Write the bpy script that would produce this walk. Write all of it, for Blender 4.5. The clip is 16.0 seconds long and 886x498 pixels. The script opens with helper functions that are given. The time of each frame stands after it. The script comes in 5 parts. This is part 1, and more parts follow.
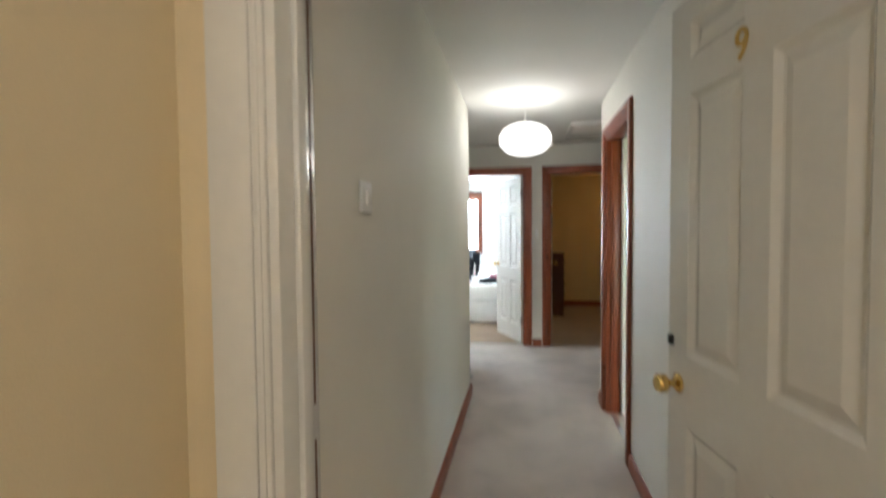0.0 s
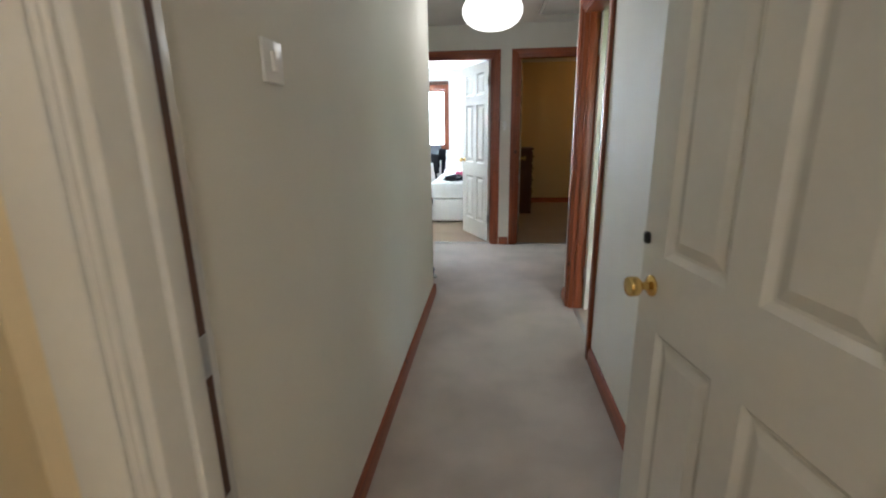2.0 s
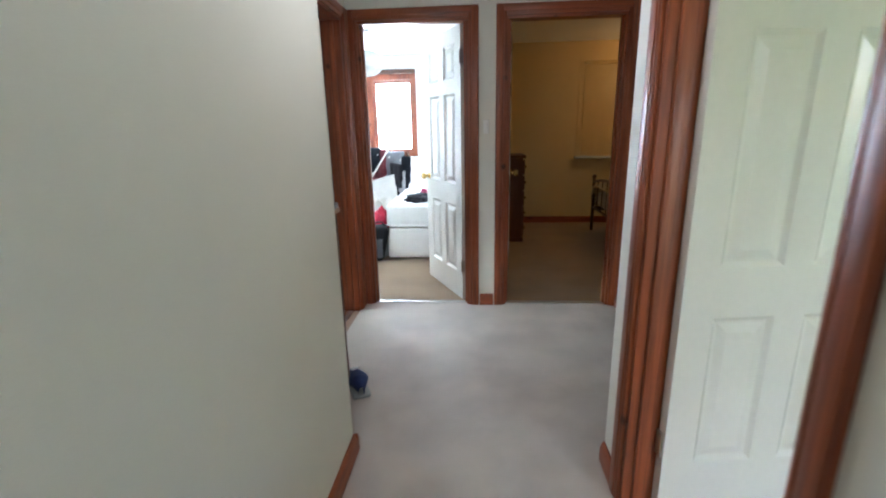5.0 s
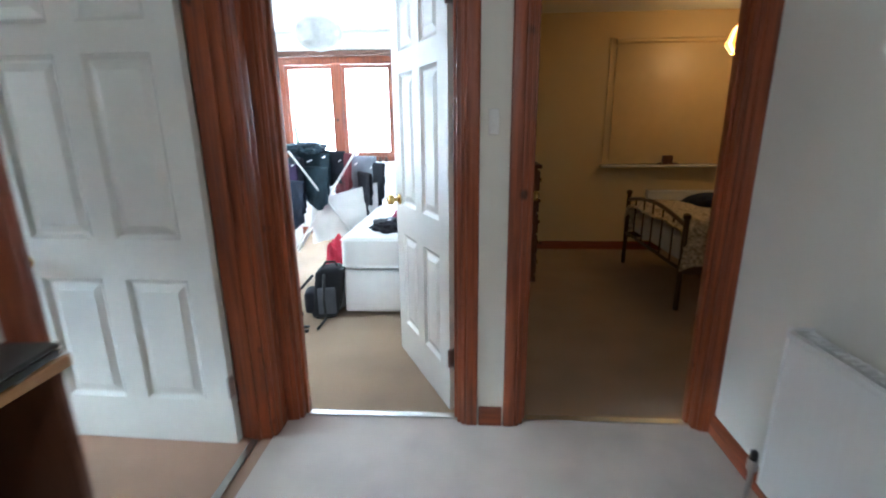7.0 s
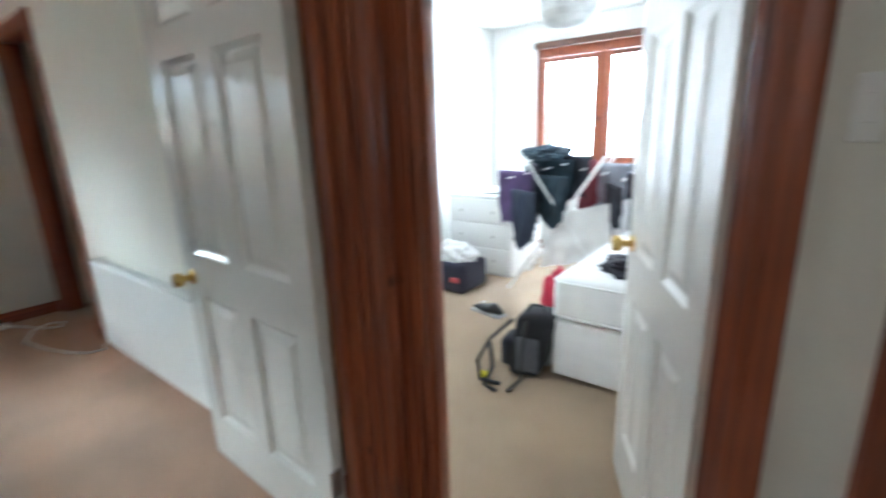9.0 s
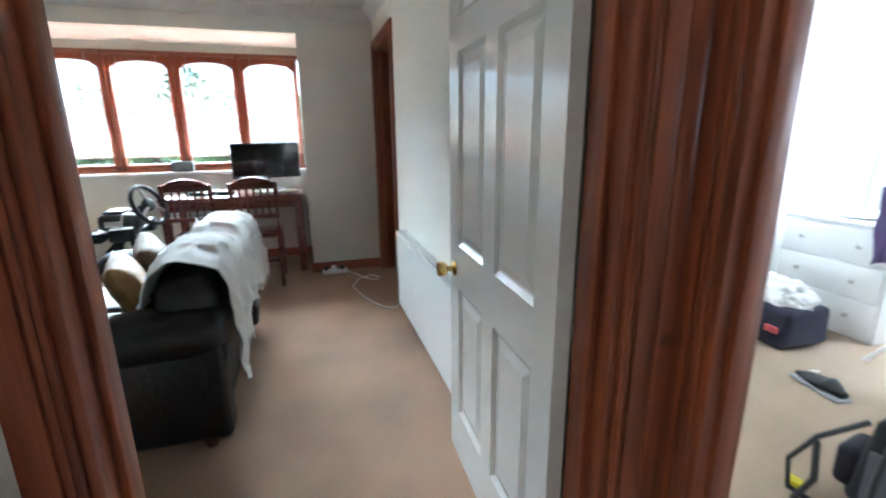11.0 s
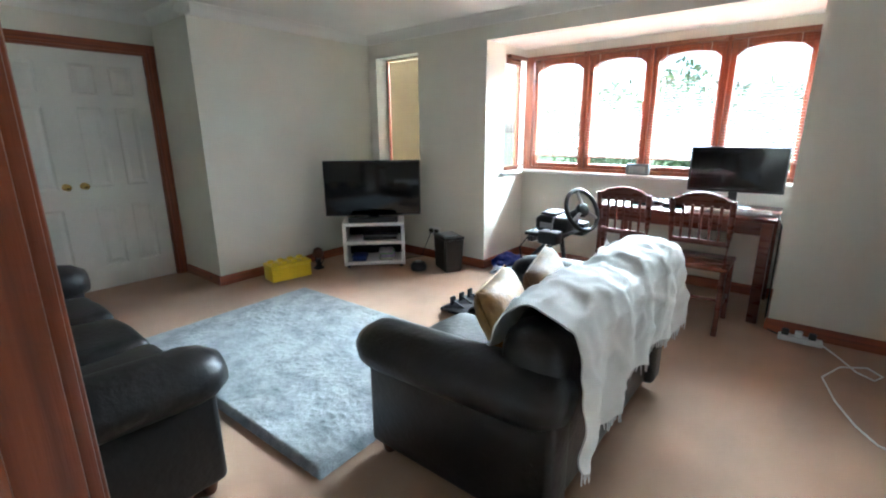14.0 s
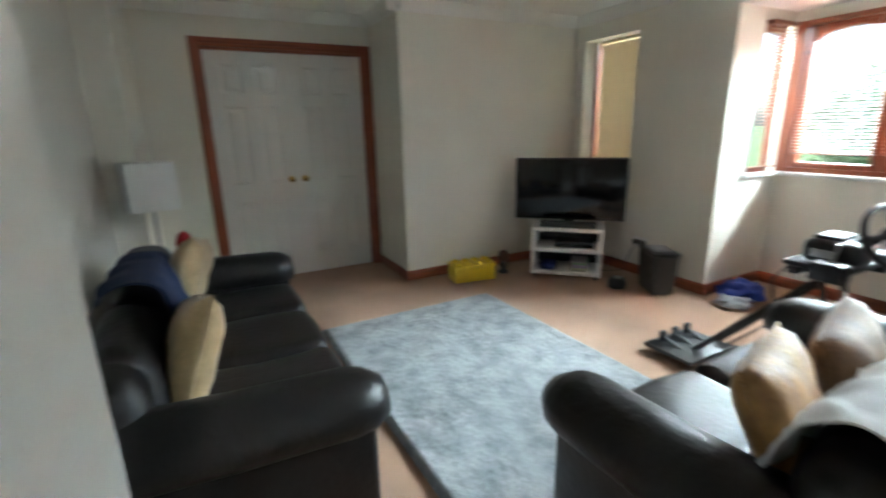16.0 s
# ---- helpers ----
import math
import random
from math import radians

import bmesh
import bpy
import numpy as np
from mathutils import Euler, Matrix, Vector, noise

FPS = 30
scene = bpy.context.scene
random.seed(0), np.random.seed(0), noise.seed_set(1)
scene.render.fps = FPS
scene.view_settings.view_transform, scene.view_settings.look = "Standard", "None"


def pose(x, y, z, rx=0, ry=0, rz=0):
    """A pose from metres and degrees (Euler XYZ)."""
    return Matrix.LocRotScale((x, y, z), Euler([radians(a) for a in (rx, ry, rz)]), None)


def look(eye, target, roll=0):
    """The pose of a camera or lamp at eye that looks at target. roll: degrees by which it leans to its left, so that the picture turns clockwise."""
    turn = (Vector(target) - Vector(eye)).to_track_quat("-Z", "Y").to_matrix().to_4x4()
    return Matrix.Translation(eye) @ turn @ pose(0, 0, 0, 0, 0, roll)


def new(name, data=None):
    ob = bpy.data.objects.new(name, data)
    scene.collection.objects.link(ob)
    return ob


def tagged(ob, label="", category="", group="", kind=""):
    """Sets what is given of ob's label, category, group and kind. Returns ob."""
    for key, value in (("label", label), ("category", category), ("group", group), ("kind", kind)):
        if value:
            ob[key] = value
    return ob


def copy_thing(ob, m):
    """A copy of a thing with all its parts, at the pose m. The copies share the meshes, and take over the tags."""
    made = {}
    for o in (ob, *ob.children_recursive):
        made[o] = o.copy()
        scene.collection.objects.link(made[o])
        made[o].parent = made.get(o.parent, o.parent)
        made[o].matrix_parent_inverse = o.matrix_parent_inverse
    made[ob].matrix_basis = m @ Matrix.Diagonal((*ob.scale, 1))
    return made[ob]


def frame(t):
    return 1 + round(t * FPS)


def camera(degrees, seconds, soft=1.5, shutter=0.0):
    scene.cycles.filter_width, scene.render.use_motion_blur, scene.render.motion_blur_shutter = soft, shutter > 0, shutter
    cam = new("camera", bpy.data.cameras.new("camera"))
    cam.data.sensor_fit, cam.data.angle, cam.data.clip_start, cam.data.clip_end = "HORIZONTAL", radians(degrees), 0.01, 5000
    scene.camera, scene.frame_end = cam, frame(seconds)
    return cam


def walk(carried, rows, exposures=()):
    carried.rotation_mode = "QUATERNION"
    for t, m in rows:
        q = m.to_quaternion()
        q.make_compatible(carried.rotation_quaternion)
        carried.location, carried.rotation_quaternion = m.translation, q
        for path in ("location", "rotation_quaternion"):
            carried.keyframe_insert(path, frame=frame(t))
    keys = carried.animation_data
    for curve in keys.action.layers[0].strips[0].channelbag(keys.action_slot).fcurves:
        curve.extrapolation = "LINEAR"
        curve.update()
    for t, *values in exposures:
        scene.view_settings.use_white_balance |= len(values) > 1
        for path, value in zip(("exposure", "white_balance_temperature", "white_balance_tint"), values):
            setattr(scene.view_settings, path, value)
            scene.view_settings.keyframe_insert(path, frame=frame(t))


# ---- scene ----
cam = camera(88.4, 16.0, soft=2.0, shutter=0.5)
PATH = [
    (0.0, (0.000, 0.000, 1.330), (-0.347, 1.968, 1.253), -0.50),
    (0.5, (0.032, 0.006, 1.325), (-0.245, 1.930, 0.855), -2.20),
    (1.0, (0.047, -0.001, 1.325), (-0.195, 1.917, 0.811), -1.60),
    (1.5, (0.046, 0.055, 1.316), (-0.176, 1.975, 0.802), -1.10),
    (2.0, (0.028, 0.238, 1.289), (-0.184, 2.159, 0.775), -0.90),
    (2.5, (-0.008, 0.498, 1.312), (-0.217, 2.419, 0.798), -1.00),
    (3.0, (-0.016, 0.754, 1.302), (-0.211, 2.676, 0.784), -1.10),
    (3.5, (0.026, 1.070, 1.316), (-0.163, 2.994, 0.802), -1.10),
    (6.0, (0.085, 2.748, 1.289), (-0.029, 4.675, 0.765), -0.90),
    (6.5, (0.053, 3.116, 1.279), (-0.055, 5.044, 0.758), -0.60),
    (7.0, (0.063, 3.538, 1.289), (-0.055, 5.464, 0.765), -0.60),
    (7.5, (0.038, 3.888, 1.312), (-0.093, 5.811, 0.778), -0.50),
    (8.0, (0.003, 4.195, 1.339), (-0.212, 6.113, 0.815), -0.90),
    (8.5, (-0.022, 4.391, 1.307), (-0.506, 6.263, 0.796), -1.50),
    (9.0, (0.072, 4.418, 1.288), (-1.104, 5.956, 0.787), -1.95),
    (11.5, (-0.240, 4.680, 1.283), (-2.166, 4.852, 0.772), -0.60),
    (12.0, (-0.398, 4.701, 1.285), (-2.283, 4.287, 0.762), -1.20),
    (12.5, (-0.587, 4.738, 1.281), (-2.346, 3.943, 0.756), -1.30),
    (13.0, (-0.750, 4.731, 1.339), (-2.414, 3.758, 0.807), -1.20),
    (13.5, (-0.820, 4.748, 1.339), (-2.386, 3.618, 0.818), -0.75),
    (14.0, (-0.844, 4.749, 1.338), (-2.346, 3.529, 0.831), -0.40),
    (14.5, (-0.882, 4.699, 1.341), (-2.368, 3.460, 0.835), -0.05),
    (15.0, (-0.998, 4.555, 1.342), (-2.452, 3.281, 0.833), 0.35),
    (15.5, (-1.051, 4.426, 1.317), (-2.378, 3.022, 0.799), -0.10),
    (16.0, (-1.088, 4.392, 1.325), (-1.974, 2.675, 0.811), -1.30),
]
walk(cam, [(t, look(eye, target, roll)) for t, eye, target, roll in PATH],
     [(0.0, 3.1, 5800, 10), (1.5, 2.9, 5750, 10), (3.0, 2.95, 5400, 10), (3.5, 3.1, 5400, 10), (6.0, 3.25, 5300, 10), (7.5, 3.0, 5200, 10), (9.0, 2.8, 5550, 10),
      (11.5, 3.05, 5350, 10), (13.5, 3.2, 5400, 10), (15.0, 3.1, 5500, 10), (16.0, 2.85, 5750, 10)])

# ---- world, sun, large lights ----
world = bpy.data.worlds.new("world")
scene.world = world
world.use_nodes = True
wn = world.node_tree.nodes
sky = wn.new("ShaderNodeTexSky")
sky.sky_type, sky.sun_disc, sky.sun_elevation, sky.sun_rotation = "NISHITA", False, radians(48), radians(150)
sky.air_density, sky.dust_density = 1.0, 3.0
wn["Background"].inputs[1].default_value = 0.15
world.node_tree.links.new(sky.outputs[0], wn["Background"].inputs[0])


def area_lamp(name, x, y, z, rx, ry, rz, w, h, watts, colour):
    lamp = bpy.data.lights.new(name, "AREA")
    lamp.shape, lamp.size, lamp.size_y, lamp.energy, lamp.color = "RECTANGLE", w, h, watts, colour
    ob = new(name, lamp)
    ob.matrix_basis = pose(x, y, z, rx, ry, rz)
    return ob


def point_lamp(name, x, y, z, watts, colour, size=0.06):
    lamp = bpy.data.lights.new(name, "POINT")
    lamp.energy, lamp.color, lamp.shadow_soft_size = watts, colour, size
    ob = new(name, lamp)
    ob.matrix_basis = pose(x, y, z)
    return ob


sun = bpy.data.lights.new("sun", "SUN")
sun.energy, sun.angle, sun.color = 2.2, radians(15), (1.0, 0.96, 0.9)
new("sun", sun).matrix_basis = look((6, -9, 12), (0, 0, 0))
SKY = (0.88, 0.96, 1.0)
GARDEN = (0.86, 0.98, 0.93)
area_lamp("bay_daylight", -9.0, 3.49, 4.05, 66, 0, -90, 5.6, 2.4, 1180, GARDEN)
area_lamp("bay_side_daylight", -4.95, 1.75, 2.75, 50, 0, 0, 0.5, 0.8, 12, GARDEN)
area_lamp("bedroom_daylight", -1.47, 9.26, 1.5, 66, 0, 180, 1.3, 1.15, 30, SKY)
point_lamp("hall_bulb", 0.015, 3.43, 1.98, 0.78, (1.0, 0.92, 0.80))
point_lamp("bedroom_bulb", 2.28, 7.58, 1.88, 0.52, (1.0, 0.62, 0.25))
# added fill light with no fitting, brightens the entrance from behind the camera
point_lamp("stairwell_fill", 0.2, -0.9, 2.1, 2.2, (1.0, 0.91, 0.81), 0.1)

# ---- materials ----
def mat(name, c, rough=0.5, metal=0.0, var=0.1, scale=6.0, bump=0.1, bscale=150.0, stretch=(1, 1, 1), c2=None, knots=0.0, coat=0.0, sheen=0.0, emit=0.0):
    m = bpy.data.materials.new(name)
    m.use_nodes = True
    n, l = m.node_tree.nodes, m.node_tree.links
    b = n["Principled BSDF"]
    b.inputs["Roughness"].default_value, b.inputs["Metallic"].default_value = rough, metal
    b.inputs["Coat Weight"].default_value, b.inputs["Coat Roughness"].default_value = coat, 0.07
    b.inputs["Sheen Weight"].default_value = sheen
    tc, mp = n.new("ShaderNodeTexCoord"), n.new("ShaderNodeMapping")
    mp.inputs["Scale"].default_value = stretch
    l.new(tc.outputs["Object"], mp.inputs[0])
    a, d = n.new("ShaderNodeTexNoise"), n.new("ShaderNodeTexNoise")
    a.inputs["Scale"].default_value, a.inputs["Detail"].default_value = scale, 5
    d.inputs["Scale"].default_value, d.inputs["Detail"].default_value = bscale, 3
    l.new(mp.outputs[0], a.inputs["Vector"])
    l.new(mp.outputs[0], d.inputs["Vector"])
    ramp = n.new("ShaderNodeValToRGB")
    dark = c2 or [v * (1 - 2 * var) for v in c]
    ramp.color_ramp.elements[0].color, ramp.color_ramp.elements[1].color = (*dark, 1), (*c, 1)
    ramp.color_ramp.elements[0].position, ramp.color_ramp.elements[1].position = 0.32, 0.62
    l.new(a.outputs[0], ramp.inputs[0])
    out = ramp.outputs[0]
    fine = n.new("ShaderNodeMix")
    fine.data_type, fine.blend_type = "RGBA", "MULTIPLY"
    fine.inputs[0].default_value = min(1.0, var * 2.5)
    l.new(out, fine.inputs[6])
    l.new(d.outputs[0], fine.inputs[7])
    gain = n.new("ShaderNodeMix")
    gain.data_type, gain.blend_type = "RGBA", "MULTIPLY"
    gain.inputs[0].default_value = 1.0
    gain.inputs[7].default_value = (1 + var * 1.2,) * 3 + (1,)
    l.new(fine.outputs[2], gain.inputs[6])
    out = gain.outputs[2]
    if knots:
        v, k = n.new("ShaderNodeTexVoronoi"), n.new("ShaderNodeValToRGB")
        mk = n.new("ShaderNodeMapping")
        mk.inputs["Scale"].default_value = [4.2 * min(1.0, s ** 0.3) for s in stretch]
        l.new(tc.outputs["Object"], mk.inputs[0])
        l.new(mk.outputs[0], v.inputs["Vector"])
        v.inputs["Scale"].default_value = 1.0
        k.color_ramp.elements[0].color, k.color_ramp.elements[1].color = (0.12, 0.08, 0.06, 1), (1, 1, 1, 1)
        k.color_ramp.elements[0].position, k.color_ramp.elements[1].position = 0.05, 0.11
        l.new(v.outputs["Distance"], k.inputs[0])
        mul = n.new("ShaderNodeMix")
        mul.data_type, mul.blend_type = "RGBA", "MULTIPLY"
        mul.inputs[0].default_value = knots
        l.new(out, mul.inputs[6])
        l.new(k.outputs[0], mul.inputs[7])
        out = mul.outputs[2]
    l.new(out, b.inputs["Base Color"])
    rm = n.new("ShaderNodeMapRange")
    rm.inputs[3].default_value, rm.inputs[4].default_value = max(0.02, rough * 0.85), min(1, rough * 1.15)
    l.new(a.outputs[0], rm.inputs[0])
    if var > 0.03:
        l.new(rm.outputs[0], b.inputs["Roughness"])
    if bump:
        bp = n.new("ShaderNodeBump")
        bp.inputs["Strength"].default_value, bp.inputs["Distance"].default_value = bump, 0.006
        l.new(d.outputs[0], bp.inputs["Height"])
        l.new(bp.outputs[0], b.inputs["Normal"])
    if emit:
        b.inputs["Emission Color"].default_value, b.inputs["Emission Strength"].default_value = (*c, 1), emit
    return m


WALL = mat("cream_emulsion", (0.80, 0.775, 0.69), 0.75, var=0.025, scale=1.7, bump=0.12, bscale=260)
HALLWALL = mat("pale_emulsion", (0.79, 0.77, 0.70), 0.7, var=0.03, scale=1.5, bump=0.12, bscale=260)
YELLOW = mat("yellow_emulsion", (0.78, 0.66, 0.44), 0.75, var=0.03, scale=1.5, bump=0.12, bscale=260)
B1WALL = mat("white_emulsion", (0.85, 0.84, 0.80), 0.75, var=0.02, scale=1.5, bump=0.1, bscale=260)
B2WALL = mat("buff_emulsion", (0.72, 0.56, 0.30), 0.75, var=0.03, scale=1.5, bump=0.1, bscale=260)
CEIL = mat("ceiling_paint", (0.84, 0.83, 0.79), 0.85, var=0.02, scale=2, bump=0.35, bscale=180)
WOOD = (0.32, 0.078, 0.025)
WOODD = (0.17, 0.042, 0.017)
WOOD_Z = mat("stained_wood_upright", WOOD, 0.40, var=0.1, scale=2.2, bump=0.15, bscale=9, stretch=(26, 26, 1.1), c2=WOODD, knots=0.85, coat=0.1)
WOOD_X = mat("stained_wood_lengthwise", WOOD, 0.40, var=0.1, scale=2.2, bump=0.15, bscale=9, stretch=(1.1, 26, 26), c2=WOODD, knots=0.8, coat=0.1)
WOOD_Y = mat("stained_wood_crosswise", WOOD, 0.40, var=0.1, scale=2.2, bump=0.15, bscale=9, stretch=(26, 1.1, 26), c2=WOODD, knots=0.8, coat=0.1)
GLOSS = mat("white_gloss_paint", (0.80, 0.79, 0.75), 0.24, var=0.025, scale=3, bump=0.03, bscale=40, coat=0.45)
CARPET_HALL = mat("pale_carpet", (0.68, 0.585, 0.51), 0.95, var=0.12, scale=2.6, bump=0.9, bscale=420, sheen=0.25)
CARPET_LR = mat("fawn_carpet", (0.44, 0.255, 0.155), 0.95, var=0.12, scale=2.2, bump=0.9, bscale=420, sheen=0.2)
CARPET_BED = mat("buff_carpet", (0.44, 0.31, 0.19), 0.95, var=0.1, scale=2.2, bump=0.9, bscale=420, sheen=0.2)
BRASS = mat("polished_brass", (0.75, 0.52, 0.18), 0.16, 1.0, var=0.05, bump=0)
STEEL = mat("brushed_metal", (0.55, 0.54, 0.52), 0.3, 1.0, var=0.05, bump=0)
WHITE = mat("white_enamel", (0.82, 0.82, 0.80), 0.3, var=0.006, scale=4, bump=0.02)
LEATHER = mat("dark_brown_leather", (0.010, 0.008, 0.008), 0.42, var=0.2, scale=7, bump=0.4, bscale=38)
BLACK = mat("black_plastic", (0.013, 0.013, 0.014), 0.35, var=0.1, scale=9, bump=0.05)
SCREEN = mat("dark_screen", (0.006, 0.006, 0.007), 0.12, var=0.05, bump=0)
DARKMETAL = mat("black_powder_coat", (0.02, 0.02, 0.022), 0.4, 0.4, var=0.1, bump=0.1)
RUGM = mat("grey_shag", (0.31, 0.325, 0.34), 0.95, var=0.22, scale=9, bump=0.6, bscale=110, c2=(0.15, 0.165, 0.18), sheen=0.2)
THROWM = mat("white_cotton_throw", (0.78, 0.77, 0.76), 0.9, var=0.05, scale=5, bump=0.5, bscale=260, sheen=0.3)
OAK = mat("oak_laminate", (0.47, 0.25, 0.10), 0.45, var=0.1, scale=3, bump=0.05, bscale=20, stretch=(20, 1.5, 20), c2=(0.34, 0.16, 0.06))
BROWNBOARD = mat("brown_laminate", (0.12, 0.045, 0.022), 0.45, var=0.12, scale=3, bump=0.05, bscale=20, stretch=(20, 20, 1.5))
YELLOWP = mat("yellow_plastic", (0.85, 0.62, 0.015), 0.3, var=0.04, bump=0.03)
GOLDCLOTH = mat("gold_satin", (0.38, 0.20, 0.05), 0.62, var=0.2, scale=16, bump=0.6, bscale=40, c2=(0.22, 0.11, 0.03), sheen=0.1)
TANCLOTH = mat("tan_velvet", (0.20, 0.105, 0.045), 0.7, var=0.2, scale=12, bump=0.4, bscale=120, sheen=0.05)
CREAMCLOTH = mat("cream_gold_satin", (0.60, 0.43, 0.23), 0.45, var=0.12, scale=12, bump=0.4, bscale=60, sheen=0.3)
BLUECLOTH = mat("navy_cloth", (0.018, 0.035, 0.10), 0.9, var=0.15, scale=12, bump=0.5, bscale=200, sheen=0.03)
BEDWHITE = mat("white_mattress_cloth", (0.80, 0.79, 0.77), 0.85, var=0.03, scale=10, bump=0.35, bscale=160)
REDWOOD = mat("mahogany_table_wood", (0.16, 0.035, 0.018), 0.28, var=0.12, scale=2.5, bump=0.05, bscale=12, stretch=(12, 1.5, 12), c2=(0.09, 0.02, 0.011), coat=0.3)
BLIND = mat("closed_blind_fabric", (0.62, 0.50, 0.33), 0.7, var=0.04, scale=3, bump=0.1, bscale=90)
BLINDY = mat("roller_blind_fabric", (0.66, 0.50, 0.24), 0.5, var=0.04, scale=3, bump=0.1, bscale=20)
SLATM = mat("brown_blind_slat", (0.25, 0.09, 0.045), 0.45, var=0.06, bump=0)
GRASS = mat("grass", (0.10, 0.17, 0.045), 0.9, var=0.2, scale=0.6, bump=0.5, bscale=20)
LEAF = mat("leaf", (0.07, 0.12, 0.035), 0.6, var=0.25, scale=3, bump=0.2)
BARK = mat("bark", (0.09, 0.065, 0.045), 0.9, var=0.2, scale=5, bump=0.6, bscale=30)
ASPHALT = mat("pale_paving", (0.32, 0.31, 0.30), 0.9, var=0.1, scale=1, bump=0.3)
BRICKM = mat("outer_render", (0.34, 0.27, 0.22), 0.9, var=0.1, scale=2, bump=0.3)


def cloth(name, c):
    return mat(name, c, 0.9, var=0.15, scale=9, bump=0.4, bscale=160, sheen=0.04)


GLASS = bpy.data.materials.new("window_glass")
GLASS.use_nodes = True
gb = GLASS.node_tree.nodes["Principled BSDF"]
gb.inputs["Transmission Weight"].default_value, gb.inputs["Roughness"].default_value, gb.inputs["IOR"].default_value = 1.0, 0.0, 1.1


def shade_glow(name, c, strength):
    m = bpy.data.materials.new(name)
    m.use_nodes = True
    b = m.node_tree.nodes["Principled BSDF"]
    b.inputs["Base Color"].default_value = (*c, 1)
    b.inputs["Roughness"].default_value = 0.8
    b.inputs["Emission Color"].default_value, b.inputs["Emission Strength"].default_value = (*c, 1), strength
    return m


HALLSHADE = shade_glow("lit_paper_shade", (1.0, 0.95, 0.85), 0.2)
YSHADE = shade_glow("lit_yellow_shade", (0.95, 0.62, 0.12), 0.07)
YSHADE2 = shade_glow("lit_pale_shade_stripe", (1.0, 0.88, 0.55), 0.12)

# ---- mesh helpers ----
def bx(bm, x0, y0, z0, x1, y1, z1):
    x0, x1, y0, y1, z0, z1 = min(x0, x1), max(x0, x1), min(y0, y1), max(y0, y1), min(z0, z1), max(z0, z1)
    v = [bm.verts.new(p) for p in ((x0, y0, z0), (x1, y0, z0), (x1, y1, z0), (x0, y1, z0), (x0, y0, z1), (x1, y0, z1), (x1, y1, z1), (x0, y1, z1))]
    for f in ((3, 2, 1, 0), (4, 5, 6, 7), (0, 1, 5, 4), (1, 2, 6, 5), (2, 3, 7, 6), (3, 0, 4, 7)):
        bm.faces.new([v[i] for i in f])
    return bm


def boxes(*bs):
    bm = bmesh.new()
    for b in bs:
        bx(bm, *b)
    return bm


def rb(bm, x0, y0, z0, x1, y1, z1, r=0.01, seg=2, m=None):
    """A box with rounded edges, added to bm."""
    t = bmesh.new()
    bx(t, x0, y0, z0, x1, y1, z1)
    bmesh.ops.bevel(t, geom=t.edges[:], offset=r, segments=seg, profile=0.5, affect="EDGES")
    if m is not None:
        bmesh.ops.transform(t, matrix=m, verts=t.verts)
    me = bpy.data.meshes.new("t")
    t.to_mesh(me)
    t.free()
    bm.from_mesh(me)
    bpy.data.meshes.remove(me)
    return bm


def rbox(x0, y0, z0, x1, y1, z1, r=0.01, seg=2, m=None):
    return rb(bmesh.new(), x0, y0, z0, x1, y1, z1, r, seg, m)


def cyl(bm, p0, p1, r, r2=None, seg=14):
    p0, p1 = Vector(p0), Vector(p1)
    d = p1 - p0
    m = Matrix.Translation((p0 + p1) / 2) @ d.to_track_quat("Z", "Y").to_matrix().to_4x4()
    bmesh.ops.create_cone(bm, cap_ends=True, segments=seg, radius1=r, radius2=r if r2 is None else r2, depth=d.length, matrix=m)
    return bm


def tube(pts, r, seg=8, bm=None):
    """A round tube along a line of points."""
    bm = bm or bmesh.new()
    pts = [Vector(p) for p in pts]
    rings = []
    for i, p in enumerate(pts):
        d = (pts[min(i + 1, len(pts) - 1)] - pts[max(i - 1, 0)]).normalized()
        q = d.to_track_quat("Z", "Y")
        rings.append([bm.verts.new(p + q @ Vector((r * math.cos(2 * math.pi * k / seg), r * math.sin(2 * math.pi * k / seg), 0))) for k in range(seg)])
    for a, b in zip(rings, rings[1:]):
        for k in range(seg):
            bm.faces.new((a[k], a[(k + 1) % seg], b[(k + 1) % seg], b[k]))
    bm.faces.new(rings[0][::-1])
    bm.faces.new(rings[-1])
    return bm


def lathe(profile, seg=24, bm=None, m=None):
    """A turned body from (radius, z) pairs."""
    bm = bm or bmesh.new()
    m = m or Matrix()
    rings = [[bm.verts.new(m @ Vector((r * math.cos(2 * math.pi * k / seg), r * math.sin(2 * math.pi * k / seg), z))) for k in range(seg)] for r, z in profile]
    for a, b in zip(rings, rings[1:]):
        for k in range(seg):
            bm.faces.new((a[k], a[(k + 1) % seg], b[(k + 1) % seg], b[k]))
    bm.faces.new(rings[0][::-1])
    bm.faces.new(rings[-1])
    return bm


def grid(fn, nu, nv, thick=0.0, bm=None):
    """A sheet fn(u, v) over the unit square, with thickness."""
    bm = bm or bmesh.new()
    vs = [[bm.verts.new(fn(i / nu, j / nv)) for j in range(nv + 1)] for i in range(nu + 1)]
    fs = [bm.faces.new((vs[i][j], vs[i + 1][j], vs[i + 1][j + 1], vs[i][j + 1])) for i in range(nu) for j in range(nv)]
    if thick:
        bm.normal_update()
        bmesh.ops.solidify(bm, geom=fs, thickness=thick)
    return bm


